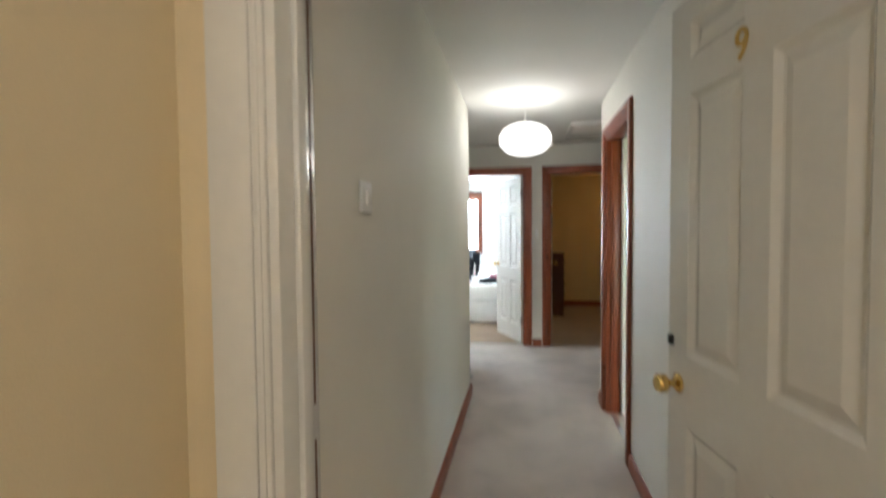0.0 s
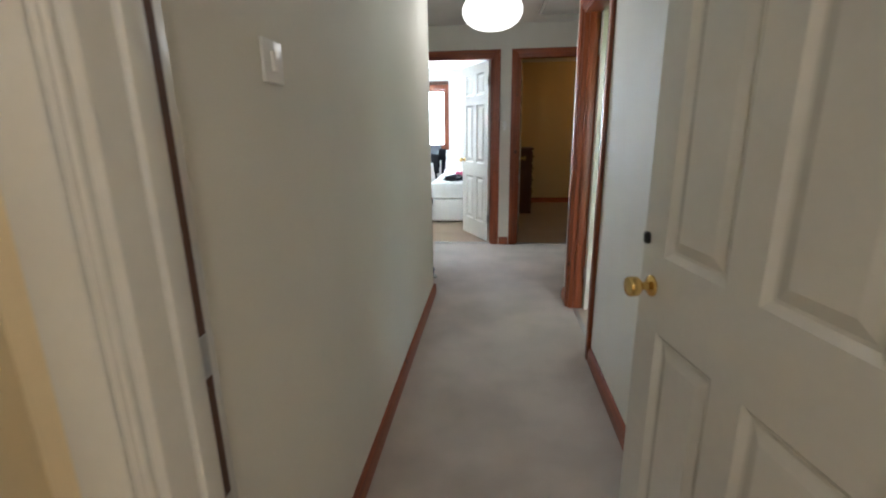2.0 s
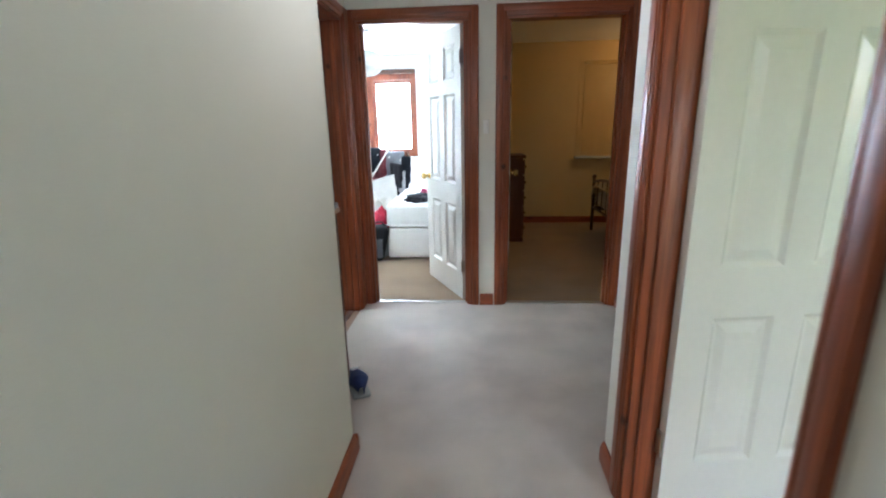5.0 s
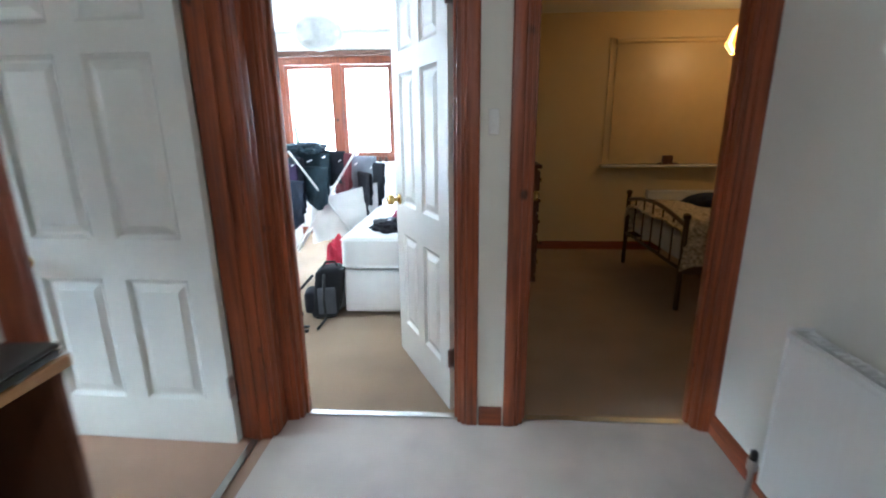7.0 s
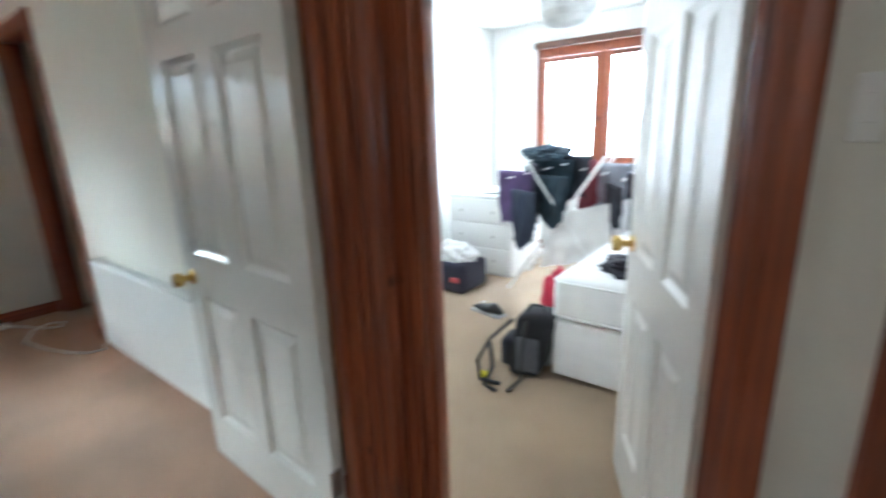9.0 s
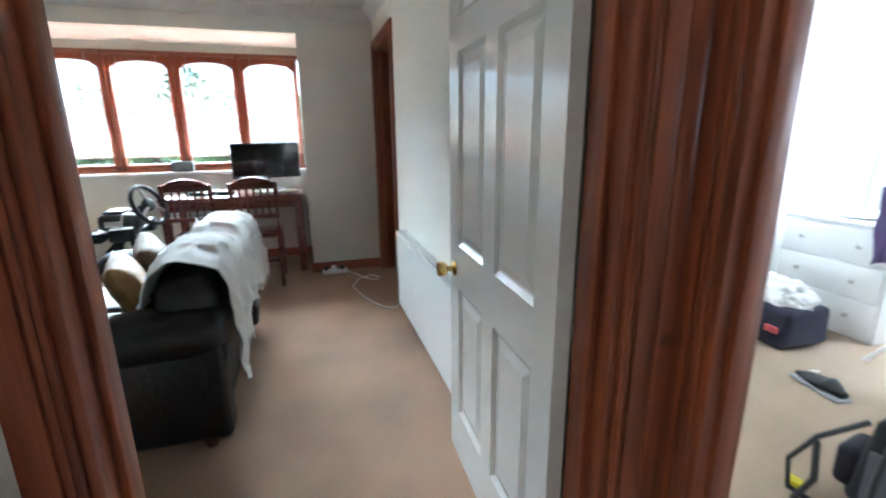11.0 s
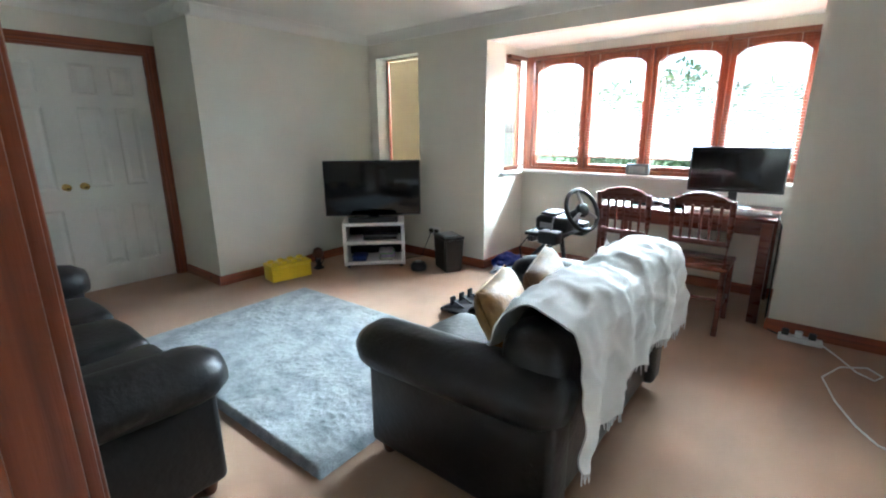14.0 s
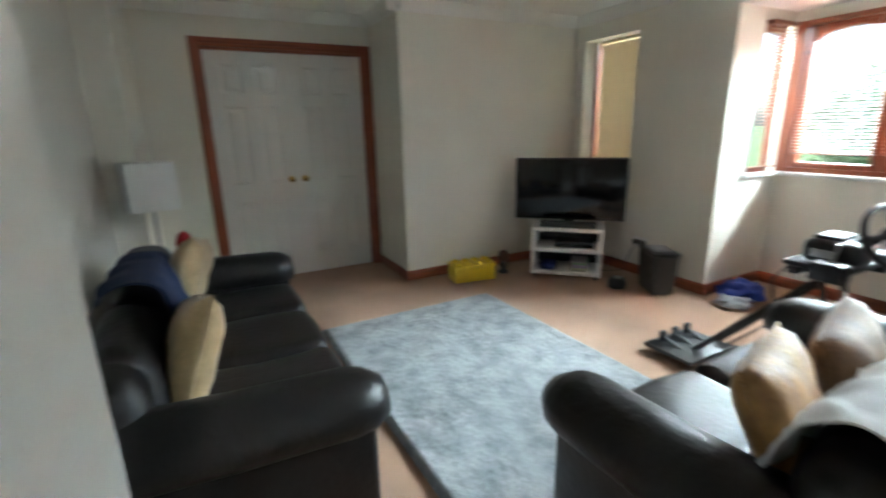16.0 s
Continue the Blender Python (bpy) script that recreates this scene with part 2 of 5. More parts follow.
def pillow(w, h, d, puff=0.5, seed=0, n=14):
    """A stuffed cushion in the xz plane, with pinched corners."""
    bm = bmesh.new()
    for side in (1, -1):
        def f(u, v):
            a, b = 2 * u - 1, 2 * v - 1
            k = (max(0, 1 - a ** 4) * max(0, 1 - b ** 4)) ** puff
            pinch = 1 - 0.06 * (1 - abs(a)) * abs(b) ** 3 - 0.06 * (1 - abs(b)) * abs(a) ** 3
            wob = 0.012 * noise.noise(Vector((a * 3 + seed, b * 3, side)))
            return (a * w / 2 * pinch, side * (d / 2 * k + wob * k), b * h / 2 * pinch)
        grid(f, n, n, bm=bm)
    bmesh.ops.remove_doubles(bm, verts=bm.verts, dist=0.0005)
    bmesh.ops.recalc_face_normals(bm, faces=bm.faces)
    return bm


def make(name, bm, m, angle=38, place=None):
    me = bpy.data.meshes.new(name)
    bm.normal_update()
    bm.to_mesh(me)
    bm.free()
    me.polygons.foreach_set("use_smooth", [True] * len(me.polygons))
    me.set_sharp_from_angle(angle=radians(angle))
    me.materials.append(m)
    ob = new(name, me)
    if place is not None:
        ob.matrix_basis = place
    return ob


def part(name, bm, material, parent, label="", angle=38, place=None):
    ob = make(name, bm, material, angle, place)
    ob.parent = parent
    return tagged(ob, label)


def thing(name, label, category, place=None, group=""):
    ob = new(name)
    ob.empty_display_size = 0.1
    ob.matrix_basis = place if place is not None else Matrix()
    return tagged(ob, label, category, group)


def structure(name, bm, material, label="", category=""):
    return tagged(make(name, bm, material), label, category, kind="structure")


# ---- the large structure ----
H = 2.30


def wall(name, axis, a0, a1, f0, f1, material, holes=(), z1=H, z0=0.0, label=""):
    """A wall along an axis from a0 to a1, between the faces f0 and f1, with holes (start, end, bottom, top)."""
    bm = bmesh.new()

    def piece(s, e, b, t, g0=f0, g1=f1):
        if e - s > 1e-4 and t - b > 1e-4:
            bx(bm, *((s, g0, b, e, g1, t) if axis == "x" else (g0, s, b, g1, e, t)))
    at = a0
    for s, e, b, t in sorted(holes):
        piece(at, s, z0, z1)
        piece(s, e, z0, b)
        piece(s, e, t, z1)
        at = e
    piece(at, a1, z0, z1)
    return structure(name, bm, material, label or "painted plaster wall", "wall")


DT = 2.0
wall("wall_north_living", "x", -4.57, -0.90, 5.30, 5.41, WALL, [(-4.40, -3.60, 0, DT)], label="cream painted wall with a doorway")
wall("wall_landing_north", "x", -0.90, 1.21, 5.31, 5.41, HALLWALL, [(-0.72, 0.04, 0, DT), (0.27, 1.06, 0, DT)], label="pale painted wall with two bedroom doorways")
wall("wall_living_door", "y", 3.66, 5.30, -0.90, -0.78, HALLWALL, [(4.30, 5.19, 0, DT)], label="pale painted wall with the living room doorway")
wall("wall_return", "x", -0.90, -0.43, 3.56, 3.66, HALLWALL, label="short return of painted wall")
wall("wall_hall_left", "y", 0.86, 3.56, -0.53, -0.43, HALLWALL, label="long pale hall wall")
wall("wall_hall_right", "y", 0.86, 3.56, 0.59, 0.69, HALLWALL, [(2.70, 3.46, 0, DT)], label="pale hall wall with a doorway")
wall("wall_return_right", "x", 0.59, 1.11, 3.56, 3.66, HALLWALL, label="short return of painted wall")
wall("wall_landing_east", "y", 3.56, 5.31, 1.11, 1.21, HALLWALL, label="pale landing wall behind the radiator")
wall("wall_front", "x", -0.70, 1.40, 0.72, 0.86, YELLOW, [(-0.44, 0.642, 0, 2.03)], label="yellow wall with the flat's entrance")
wall("wall_stairwell_left", "y", -1.40, 0.72, -0.70, -0.60, YELLOW, label="yellow stairwell wall")
wall("wall_stairwell_right", "y", -1.40, 0.72, 1.30, 1.40, YELLOW, label="yellow stairwell wall")
wall("wall_stairwell_back", "x", -0.70, 1.40, -1.50, -1.40, YELLOW, label="yellow stairwell wall")
wall("wall_living_west", "y", 0.77, 5.30, -4.57, -4.47, WALL, [(0.89, 1.50, 0.95, 2.08), (2.32, 4.65, 0, 2.10)], label="cream wall opened by a square bay")
wall("wall_living_west_outer", "y", 0.77, 1.60, -4.72, -4.57, WALL, [(0.89, 1.50, 0.95, 2.08)], label="outer leaf of the wall round the narrow window")
wall("wall_living_south", "x", -4.57, -2.60, 0.67, 0.77, WALL, label="cream painted wall")
wall("wall_recess_side", "y", 0.086, 0.67, -2.70, -2.60, WALL, label="cream side of the cupboard recess")
wall("wall_living_cupboard", "x", -2.70, -0.70, -0.014, 0.086, WALL, [(-2.535, -1.175, 0, 2.0)], label="cream wall around the double doors")
wall("wall_living_east", "y", 0.086, 0.86, -0.72, -0.702, WALL, label="cream painted wall")
wall("wall_living_east_step", "x", -0.72, -0.53, 0.861, 0.90, WALL, label="cream painted wall")
# bay
wall("wall_bay_front", "y", 2.22, 4.75, -5.29, -5.19, WALL, [(2.32, 4.65, 0.93, 2.03)], z1=2.10, label="cream wall under the bay window")
wall("wall_bay_south", "x", -5.19, -4.57, 2.22, 2.32, WALL, [(-5.19, -4.80, 0.93, 2.03)], z1=2.10, label="cream return of the bay with a side window")
wall("wall_bay_north", "x", -5.19, -4.57, 4.65, 4.75, WALL, z1=2.10, label="cream return of the bay")
# bedrooms and the rooms behind
wall("wall_bedroom_far", "x", -2.76, 0.20, 9.0, 9.12, B1WALL, [(-2.15, -0.79, 0.88, 2.07)], label="white wall with a window")
wall("wall_bedroom_west", "y", 5.41, 9.0, -2.76, -2.66, B1WALL, label="white bedroom wall")
wall("wall_between_bedrooms", "y", 5.41, 9.0, 0.12, 0.20, B1WALL, label="white bedroom wall")
wall("wall_second_bedroom_far", "x", 0.20, 4.1, 8.32, 8.42, B2WALL, label="buff bedroom wall")
wall("wall_second_bedroom_east", "y", 5.41, 8.32, 4.0, 4.1, B2WALL, label="buff bedroom wall")
wall("wall_second_bedroom_south", "x", 1.21, 4.1, 5.31, 5.41, B2WALL, label="buff bedroom wall")
wall("wall_second_bedroom_west", "y", 5.41, 8.32, 0.201, 0.215, B2WALL, label="buff bedroom wall")
wall("wall_side_room_east", "y", 0.86, 3.62, 2.3, 2.4, WALL, label="cream wall of the side room")
wall("wall_kitchen_far", "x", -4.57, -2.76, 7.4, 7.5, WALL, label="pale wall of the next room")
wall("wall_kitchen_west", "y", 5.41, 7.4, -4.57, -4.47, WALL, label="pale wall of the next room")

structure("floor_hall", boxes((-0.78, 0.80, -0.06, 1.30, 5.36, 0)), CARPET_HALL, "pale beige hall carpet", "carpet")
structure("floor_stairwell", boxes((-0.70, -1.5, -0.06, 1.40, 0.80, 0)), CARPET_HALL, "pale beige carpet", "carpet")
structure("floor_living", boxes((-5.29, -0.02, -0.06, -0.86, 5.36, 0), (-0.86, 0.86, -0.06, -0.53, 3.62, 0)), CARPET_LR, "fawn brown living room carpet", "carpet")
structure("floor_living_threshold", boxes((-0.8605, 4.30, -0.06, -0.7795, 5.19, 0.001)), CARPET_LR, "fawn carpet in the doorway", "carpet")
structure("floor_bedroom", boxes((-2.76, 5.36, -0.06, 0.16, 9.1, 0)), CARPET_BED, "buff bedroom carpet", "carpet")
structure("floor_second_bedroom", boxes((0.16, 5.36, -0.06, 4.1, 8.4, 0)), CARPET_BED, "buff bedroom carpet", "carpet")
structure("floor_side_room", boxes((0.64, 0.86, -0.064, 2.4, 3.7, -0.002)), CARPET_BED, "buff carpet", "carpet")
structure("floor_kitchen", boxes((-4.57, 5.36, -0.06, -2.76, 7.5, -0.002)), CARPET_BED, "buff floor", "floor")
structure("ceiling", boxes((-4.57, -1.5, H, 4.1, 9.12, H + 0.1)), CEIL, "white textured ceiling", "ceiling")
structure("ceiling_bay", boxes((-5.29, 2.22, 2.10, -4.57, 4.75, 2.16)), CEIL, "white bay ceiling", "ceiling")


def coving(name, segs):
    """A hollow moulding along the ceiling; each run is (x0, y0, x1, y1, nx, ny)."""
    bm = bmesh.new()
    for x0, y0, x1, y1, nx, ny in segs:
        prof = [(0, -0.085), (0.012, -0.08), (0.03, -0.045), (0.055, -0.02), (0.085, -0.008), (0.085, -0.001), (0, -0.001)]
        rows = [[bm.verts.new((x + nx * a, y + ny * a, H + b)) for a, b in prof] for x, y in ((x0, y0), (x1, y1))]
        for k in range(len(prof)):
            bm.faces.new((rows[0][k], rows[0][(k + 1) % 7], rows[1][(k + 1) % 7], rows[1][k]))
    bmesh.ops.recalc_face_normals(bm, faces=bm.faces)
    return structure(name, bm, CEIL, "white plaster coving", "coving")


coving("trim_coving", [(-4.47, 0.77, -4.47, 5.30, 1, 0), (-4.47, 0.77, -2.515, 0.77, 0, 1), (-2.60, 0.086, -2.60, 0.855, 1, 0), (-2.60, 0.086, -0.72, 0.086, 0, 1), (-4.47, 5.30, -0.90, 5.30, 0, -1), (-0.90, 3.62, -0.90, 5.30, -1, 0), (-0.53, 0.90, -0.53, 3.62, -1, 0)])


def skirting(name, axis, a0, a1, face, out, material=None, h=0.085):
    """A moulded skirting board on a wall face; out is +1 or -1."""
    bm = bmesh.new()
    prof = [(0, 0), (0.018, 0), (0.018, h - 0.03), (0.013, h - 0.018), (0.009, h - 0.004), (0.004, h), (0, h)]
    rows = []
    for a in (a0, a1):
        rows.append([bm.verts.new((a, face + out * p, z) if axis == "x" else (face + out * p, a, z)) for p, z in prof])
    for k in range(len(prof)):
        bm.faces.new((rows[0][k], rows[0][(k + 1) % 7], rows[1][(k + 1) % 7], rows[1][k]))
    bm.faces.new(rows[0])
    bm.faces.new(rows[1][::-1])
    bmesh.ops.recalc_face_normals(bm, faces=bm.faces)
    return structure(name, bm, material or (WOOD_X if axis == "x" else WOOD_Y), "red-brown stained wooden skirting board", "skirting board")


skirting("baseboard_hall_left", "y", 0.90, 3.66, -0.43, 1)
skirting("baseboard_return", "x", -0.76, -0.412, 3.66, 1)
skirting("baseboard_hall_right", "y", 0.90, 2.635, 0.59, -1)
skirting("baseboard_hall_right_end", "y", 3.525, 3.66, 0.59, -1)
skirting("baseboard_landing_east", "y", 3.66, 5.31, 1.11, -1)
skirting("baseboard_between_doors", "x", 0.105, 0.205, 5.31, -1)
skirting("baseboard_living_west", "y", 0.77, 2.32, -4.47, 1)
skirting("baseboard_living_west_end", "y", 4.65, 5.30, -4.47, 1)
skirting("baseboard_bay_south", "x", -5.19, -4.452, 2.32, 1)
skirting("baseboard_bay_front", "y", 2.32, 4.65, -5.19, 1)
skirting("baseboard_bay_north", "x", -5.19, -4.47, 4.65, -1)
skirting("baseboard_living_south", "x", -4.47, -2.582, 0.77, 1)
skirting("baseboard_recess", "y", 0.11, 0.77, -2.60, 1)
skirting("baseboard_cupboard_wall", "x", -1.13, -0.72, 0.086, 1)
skirting("baseboard_living_east", "y", 0.90, 3.62, -0.53, -1)
skirting("baseboard_living_north", "x", -3.53, -0.98, 5.30, -1)
skirting("baseboard_bedroom_far", "x", -2.66, 0.12, 9.0, -1)
skirting("baseboard_bedroom_west", "y", 5.41, 9.0, -2.66, 1)
skirting("baseboard_second_bedroom", "x", 0.215, 4.0, 8.32, -1)


def door_frame(name, axis, a0, a1, f0, f1, top, mats, label, sides=(-1, 1), width=0.07, stop=True, legs=(True, True)):
    """Lining, stops and architraves round a doorway a0..a1 in a wall between the faces f0 and f1."""
    upright, along = mats
    t = 0.03

    def b(bm, s, e, g0, g1, z0, z1, r=0.004):
        rb(bm, *((s, g0, z0, e, g1, z1) if axis == "x" else (g0, s, z0, g1, e, z1)), r, 2)
        return bm
    root = tagged(make(name, b(bmesh.new(), a0 + 0.0005, a1 - 0.0005, f0 - 0.002, f1 + 0.002, top - t, top), along), label, "door frame", kind="structure")
    for s, e in ((a0, a0 + t), (a1 - t, a1)):
        part("jamb", b(bmesh.new(), s + 0.0005, e - 0.0005, f0 - 0.002, f1 + 0.002, 0, top - t), upright, root)
    if stop:
        mid = (f0 + f1) / 2
        for s, e in ((a0 + t, a0 + t + 0.013), (a1 - t - 0.013, a1 - t)):
            part("door_stop", b(bmesh.new(), s, e, mid - 0.02, mid + 0.02, 0, top - t, 0.003), upright, root)
    for side in sides:
        f = f0 if side < 0 else f1
        for k, (s, e) in enumerate(((a0 - width + 0.012, a0 + 0.012), (a1 - 0.012, a1 + width - 0.012))):
            if not legs[k]:
                continue
            bm = bmesh.new()
            o = -1 if k == 0 else 1
            inner = e if k == 0 else s
            b(bm, s, e, f, f + side * 0.014, 0, top + width - 0.012, 0.003)
            b(bm, inner + o * 0.022, inner + o * (width - 0.003), f + side * 0.012, f + side * 0.021, 0, top + width - 0.015, 0.0035)
            b(bm, inner + o * 0.008, inner + o * 0.018, f + side * 0.012, f + side * 0.018, 0, top, 0.0025)
            part("architrave", bm, upright, root)
        bm = bmesh.new()
        b(bm, a0 + 0.0125, a1 - 0.0125, f, f + side * 0.0135, top - 0.012, top + width - 0.0125, 0.003)
        b(bm, a0 - 0.01, a1 + 0.01, f + side * 0.012, f + side * 0.0205, top + 0.012, top + width - 0.0155, 0.0035)
        part("architrave", bm, along, root)
    return root


structure("trim_corner_fillet", rbox(-0.7795, 5.2465, 0, -0.758, 5.2885, 2.055, 0.004), WOOD_Z, "red-brown stained corner fillet between two door frames", "trim")
WX, WY = (WOOD_Z, WOOD_X), (WOOD_Z, WOOD_Y)
RB = "red-brown stained pine door frame with knots"
door_frame("door_frame_1", "x", -0.72, 0.04, 5.31, 5.41, DT, WX, RB)
door_frame("door_frame_2", "x", 0.27, 1.06, 5.31, 5.41, DT, WX, RB)
door_frame("door_frame_3", "y", 4.30, 5.19, -0.90, -0.78, DT, WY, RB)
door_frame("door_frame_4", "y", 2.70, 3.46, 0.59, 0.69, DT, WY, RB)
door_frame("door_frame_5", "x", -4.40, -3.60, 5.30, 5.41, DT, WX, RB)
door_frame("door_frame_6", "x", -0.44, 0.642, 0.72, 0.86, 2.03, (GLOSS, GLOSS), "white gloss entrance door frame, chipped at the rebate", sides=(-1,), width=0.105)
door_frame("door_frame_7", "x", -2.535, -1.175, -0.014, 0.086, 2.0, WX, "red-brown stained frame round the double doors", sides=(1,), stop=False)


def knob(parent, x, y, z, side, m=BRASS):
    """A round knob on a rose, standing out along y."""
    mm = Matrix.Translation((x, y, z)) @ Matrix.Rotation(radians(-90 * side), 4, "X")
    k = part("knob", lathe([(0.029, 0), (0.029, 0.004), (0.024, 0.008), (0.011, 0.012), (0.0105, 0.03), (0.02, 0.034), (0.0265, 0.042), (0.027, 0.06), (0.024, 0.066), (0.012, 0.068)], 20, m=mm), m, parent, "polished brass knob", angle=50)
    return k


def door(name, w, h, place, label, knob_z=0.90, both=True, knob_m=BRASS, knob_x=None, rails=None):
    """A six-panel door: hinge at the local origin, leaf along +x, faces at y = 0 and y = 0.038."""
    t = 0.038
    st, mu = 0.105, 0.095
    rails = rails or [(0, 0.20), (0.72, 0.88), (1.53, 1.63), (h - 0.105, h)]
    bm = boxes((0, 0, 0, st, t, h), (w - st, 0, 0, w, t, h))
    c0, c1 = (w - mu) / 2, (w + mu) / 2
    for z0, z1 in rails:
        bx(bm, st, 0, z0, w - st, t, z1)
    for (a, b), (c, d) in zip(rails, rails[1:]):
        bx(bm, c0, 0, b, c1, t, c)
    root = tagged(make(name, bm, GLOSS, place=place), label, "door", kind="structure")
    for (a, b), (c, d) in zip(rails, rails[1:]):
        for x0, x1 in ((st, c0), (c1, w - st)):
            p = bmesh.new()
            for y, s in ((0.0, 1), (t, -1)):
                prof = [(0.0, 0.001), (0.004, 0.004), (0.016, 0.011), (0.024, 0.0115), (0.052, 0.003)]
                loops = [[p.verts.new(v) for v in ((x0 + i, y + s * q, b + i), (x1 - i, y + s * q, b + i), (x1 - i, y + s * q, c - i), (x0 + i, y + s * q, c - i))] for i, q in prof]
                for l0, l1 in zip(loops, loops[1:]):
                    for k in range(4):
                        p.faces.new((l0[k], l0[(k + 1) % 4], l1[(k + 1) % 4], l1[k]))
                p.faces.new(loops[-1])
            bmesh.ops.recalc_face_normals(p, faces=p.faces)
            part("panel", p, GLOSS, root, angle=12)
    kx = w - 0.06 if knob_x is None else knob_x
    knob(root, kx, t, knob_z, 1, knob_m)
    if both:
        knob(root, kx, 0, knob_z, -1, knob_m)
    for z in (0.22, h - 0.25):
        part("hinge", rbox(-0.006, 0.012, z, 0.004, 0.05, z + 0.09, 0.002, 1), STEEL, root, "worn metal hinge")
    return root


SIX = "white gloss six-panel door standing open, brass knob"
KZ = 0.785
# place: hinge point and the way the leaf runs, in degrees from +x
entrance = door("door_1", 0.765, 1.975, pose(0.612, 0.752, 0.008, 0, 0, 99.8), "white gloss six-panel entrance door standing open, brass numeral", knob_z=0.865, rails=[(0, 0.20), (0.75, 0.955), (1.70, 1.80), (1.905, 1.975)])
door("door_2", 0.70, 1.965, pose(0.008, 5.412, 0.006, 0, 0, 117), SIX)
door("door_3", 0.73, 1.965, pose(0.302, 5.412, 0.006, 0, 0, 84), SIX)
door("door_4", 0.82, 1.965, pose(-0.905, 5.157, 0.006, 0, 0, 178), SIX, knob_z=KZ)
door("door_5", 0.70, 1.965, pose(0.695, 3.39, 0.006, 0, 0, 8), SIX)
door("door_6", 0.649, 1.965, pose(-1.206, 0.045, 0.004, 0, 0, 180), "closed white six-panel cupboard door, brass knob", both=True)
door("door_7", 0.649, 1.965, pose(-2.504, 0.007, 0.004, 0, 0, 0), "closed white six-panel cupboard door, brass knob", both=True)

# ---- windows ----
def pane(parent, x0, y0, z0, x1, y1, z1):
    p = part("pane", boxes((x0, y0, z0, x1, y1, z1)), GLASS, parent)
    p.visible_shadow = False
    return p


def arch_light(parent, y0, y1, z0, z1, x, n=10):
    """One casement in the bay's front: frame with an arched head, pane."""
    fw = 0.042
    bm = bmesh.new()
    rb(bm, x - 0.03, y0, z0, x + 0.03, y0 + fw, z1, 0.006)
    rb(bm, x - 0.03, y1 - fw, z0, x + 0.03, y1, z1, 0.006)
    rb(bm, x - 0.03, y0 + fw, z0, x + 0.03, y1 - fw, z0 + fw, 0.006)
    ya, yb = y0 + fw, y1 - fw
    ring = []
    for i in range(n + 1):
        u = i / n
        zz = z1 - 0.11 + 0.065 * math.sqrt(max(0, 1 - (2 * u - 1) ** 2)) ** 0.9
        ring.append((ya + (yb - ya) * u, zz))
    for (p, q), (r, s) in zip(ring, ring[1:]):
        v = [bm.verts.new(c) for c in ((x + 0.03, p, q), (x + 0.03, r, s), (x + 0.03, r, z1), (x + 0.03, p, z1), (x - 0.03, p, q), (x - 0.03, r, s), (x - 0.03, r, z1), (x - 0.03, p, z1))]
        for f in ((0, 1, 2, 3), (7, 6, 5, 4), (4, 5, 1, 0), (3, 2, 6, 7)):
            bm.faces.new([v[k] for k in f])
    cas = part("casement", bm, WOOD_Z, parent, "arched red-brown wooden casement")
    pane(cas, x - 0.004, ya - 0.01, z0 + fw - 0.01, x + 0.004, yb + 0.01, z1 - 0.02)
    return cas


bay = tagged(make("window_1", boxes((-5.285, 2.32, 0.93, -5.195, 2.40, 2.03), (-5.285, 2.40, 0.93, -5.195, 4.65, 0.965), (-5.285, 2.40, 1.99, -5.195, 4.65, 2.03)), WOOD_Z), "red-brown wooden bay window of four arched lights", "window", kind="structure")
Y4 = [2.40 + i * 0.5625 for i in range(5)]
for a, b in zip(Y4, Y4[1:]):
    arch_light(bay, a + 0.012, b - 0.012, 0.965, 1.99, -5.24)
for y in Y4[1:4]:
    part("mullion", rbox(-5.28, y - 0.0118, 0.965, -5.185, y + 0.0118, 1.99, 0.004), WOOD_Z, bay)
part("window_sill", rbox(-5.20, 2.32, 0.93 - 0.03, -5.135, 4.65, 0.93, 0.008), WHITE, bay, "white painted window sill")
side = tagged(make("window_2", boxes((-5.14, 2.25, 0.93, -5.10, 2.29, 2.03), (-4.84, 2.25, 0.93, -4.80, 2.29, 2.03), (-5.10, 2.25, 0.93, -4.84, 2.29, 0.97), (-5.10, 2.25, 1.95, -4.84, 2.29, 2.03)), WOOD_Z), "narrow red-brown side window of the bay", "window", kind="structure")
pane(side, -5.10, 2.266, 0.97, -4.84, 2.274, 1.95)
part("window_sill", rbox(-5.13, 2.318, 0.90, -4.74, 2.36, 0.93, 0.008), WHITE, side, "white painted window sill")
slit = tagged(make("window_3", boxes((-4.69, 0.89, 0.95, -4.65, 0.93, 2.08), (-4.69, 1.46, 0.95, -4.65, 1.50, 2.08), (-4.69, 0.93, 0.95, -4.65, 1.46, 0.99), (-4.69, 0.93, 2.04, -4.65, 1.46, 2.08), (-4.645, 0.90, 0.955, -4.615, 0.94, 2.07)), WOOD_Z), "narrow red-brown window behind a lowered blind", "window", kind="structure")
pane(slit, -4.675, 0.93, 0.99, -4.668, 1.46, 2.04)
part("blind_head", rbox(-4.645, 0.945, 2.05, -4.60, 1.495, 2.078, 0.004), BLIND, slit)
first = None
for i in range(50):
    z = 0.98 + i * 0.0215
    if first is None:
        first = part("slat", boxes((-0.0012, 0.945, -0.012, 0.0012, 1.495, 0.012)), BLIND, slit, "lowered tan blind slat", place=pose(-4.62, 0, z, 0, 14, 0))
    else:
        ob = new("slat", first.data)
        ob.parent, ob.matrix_basis = slit, pose(-4.62, 0, z, 0, 14, 0)

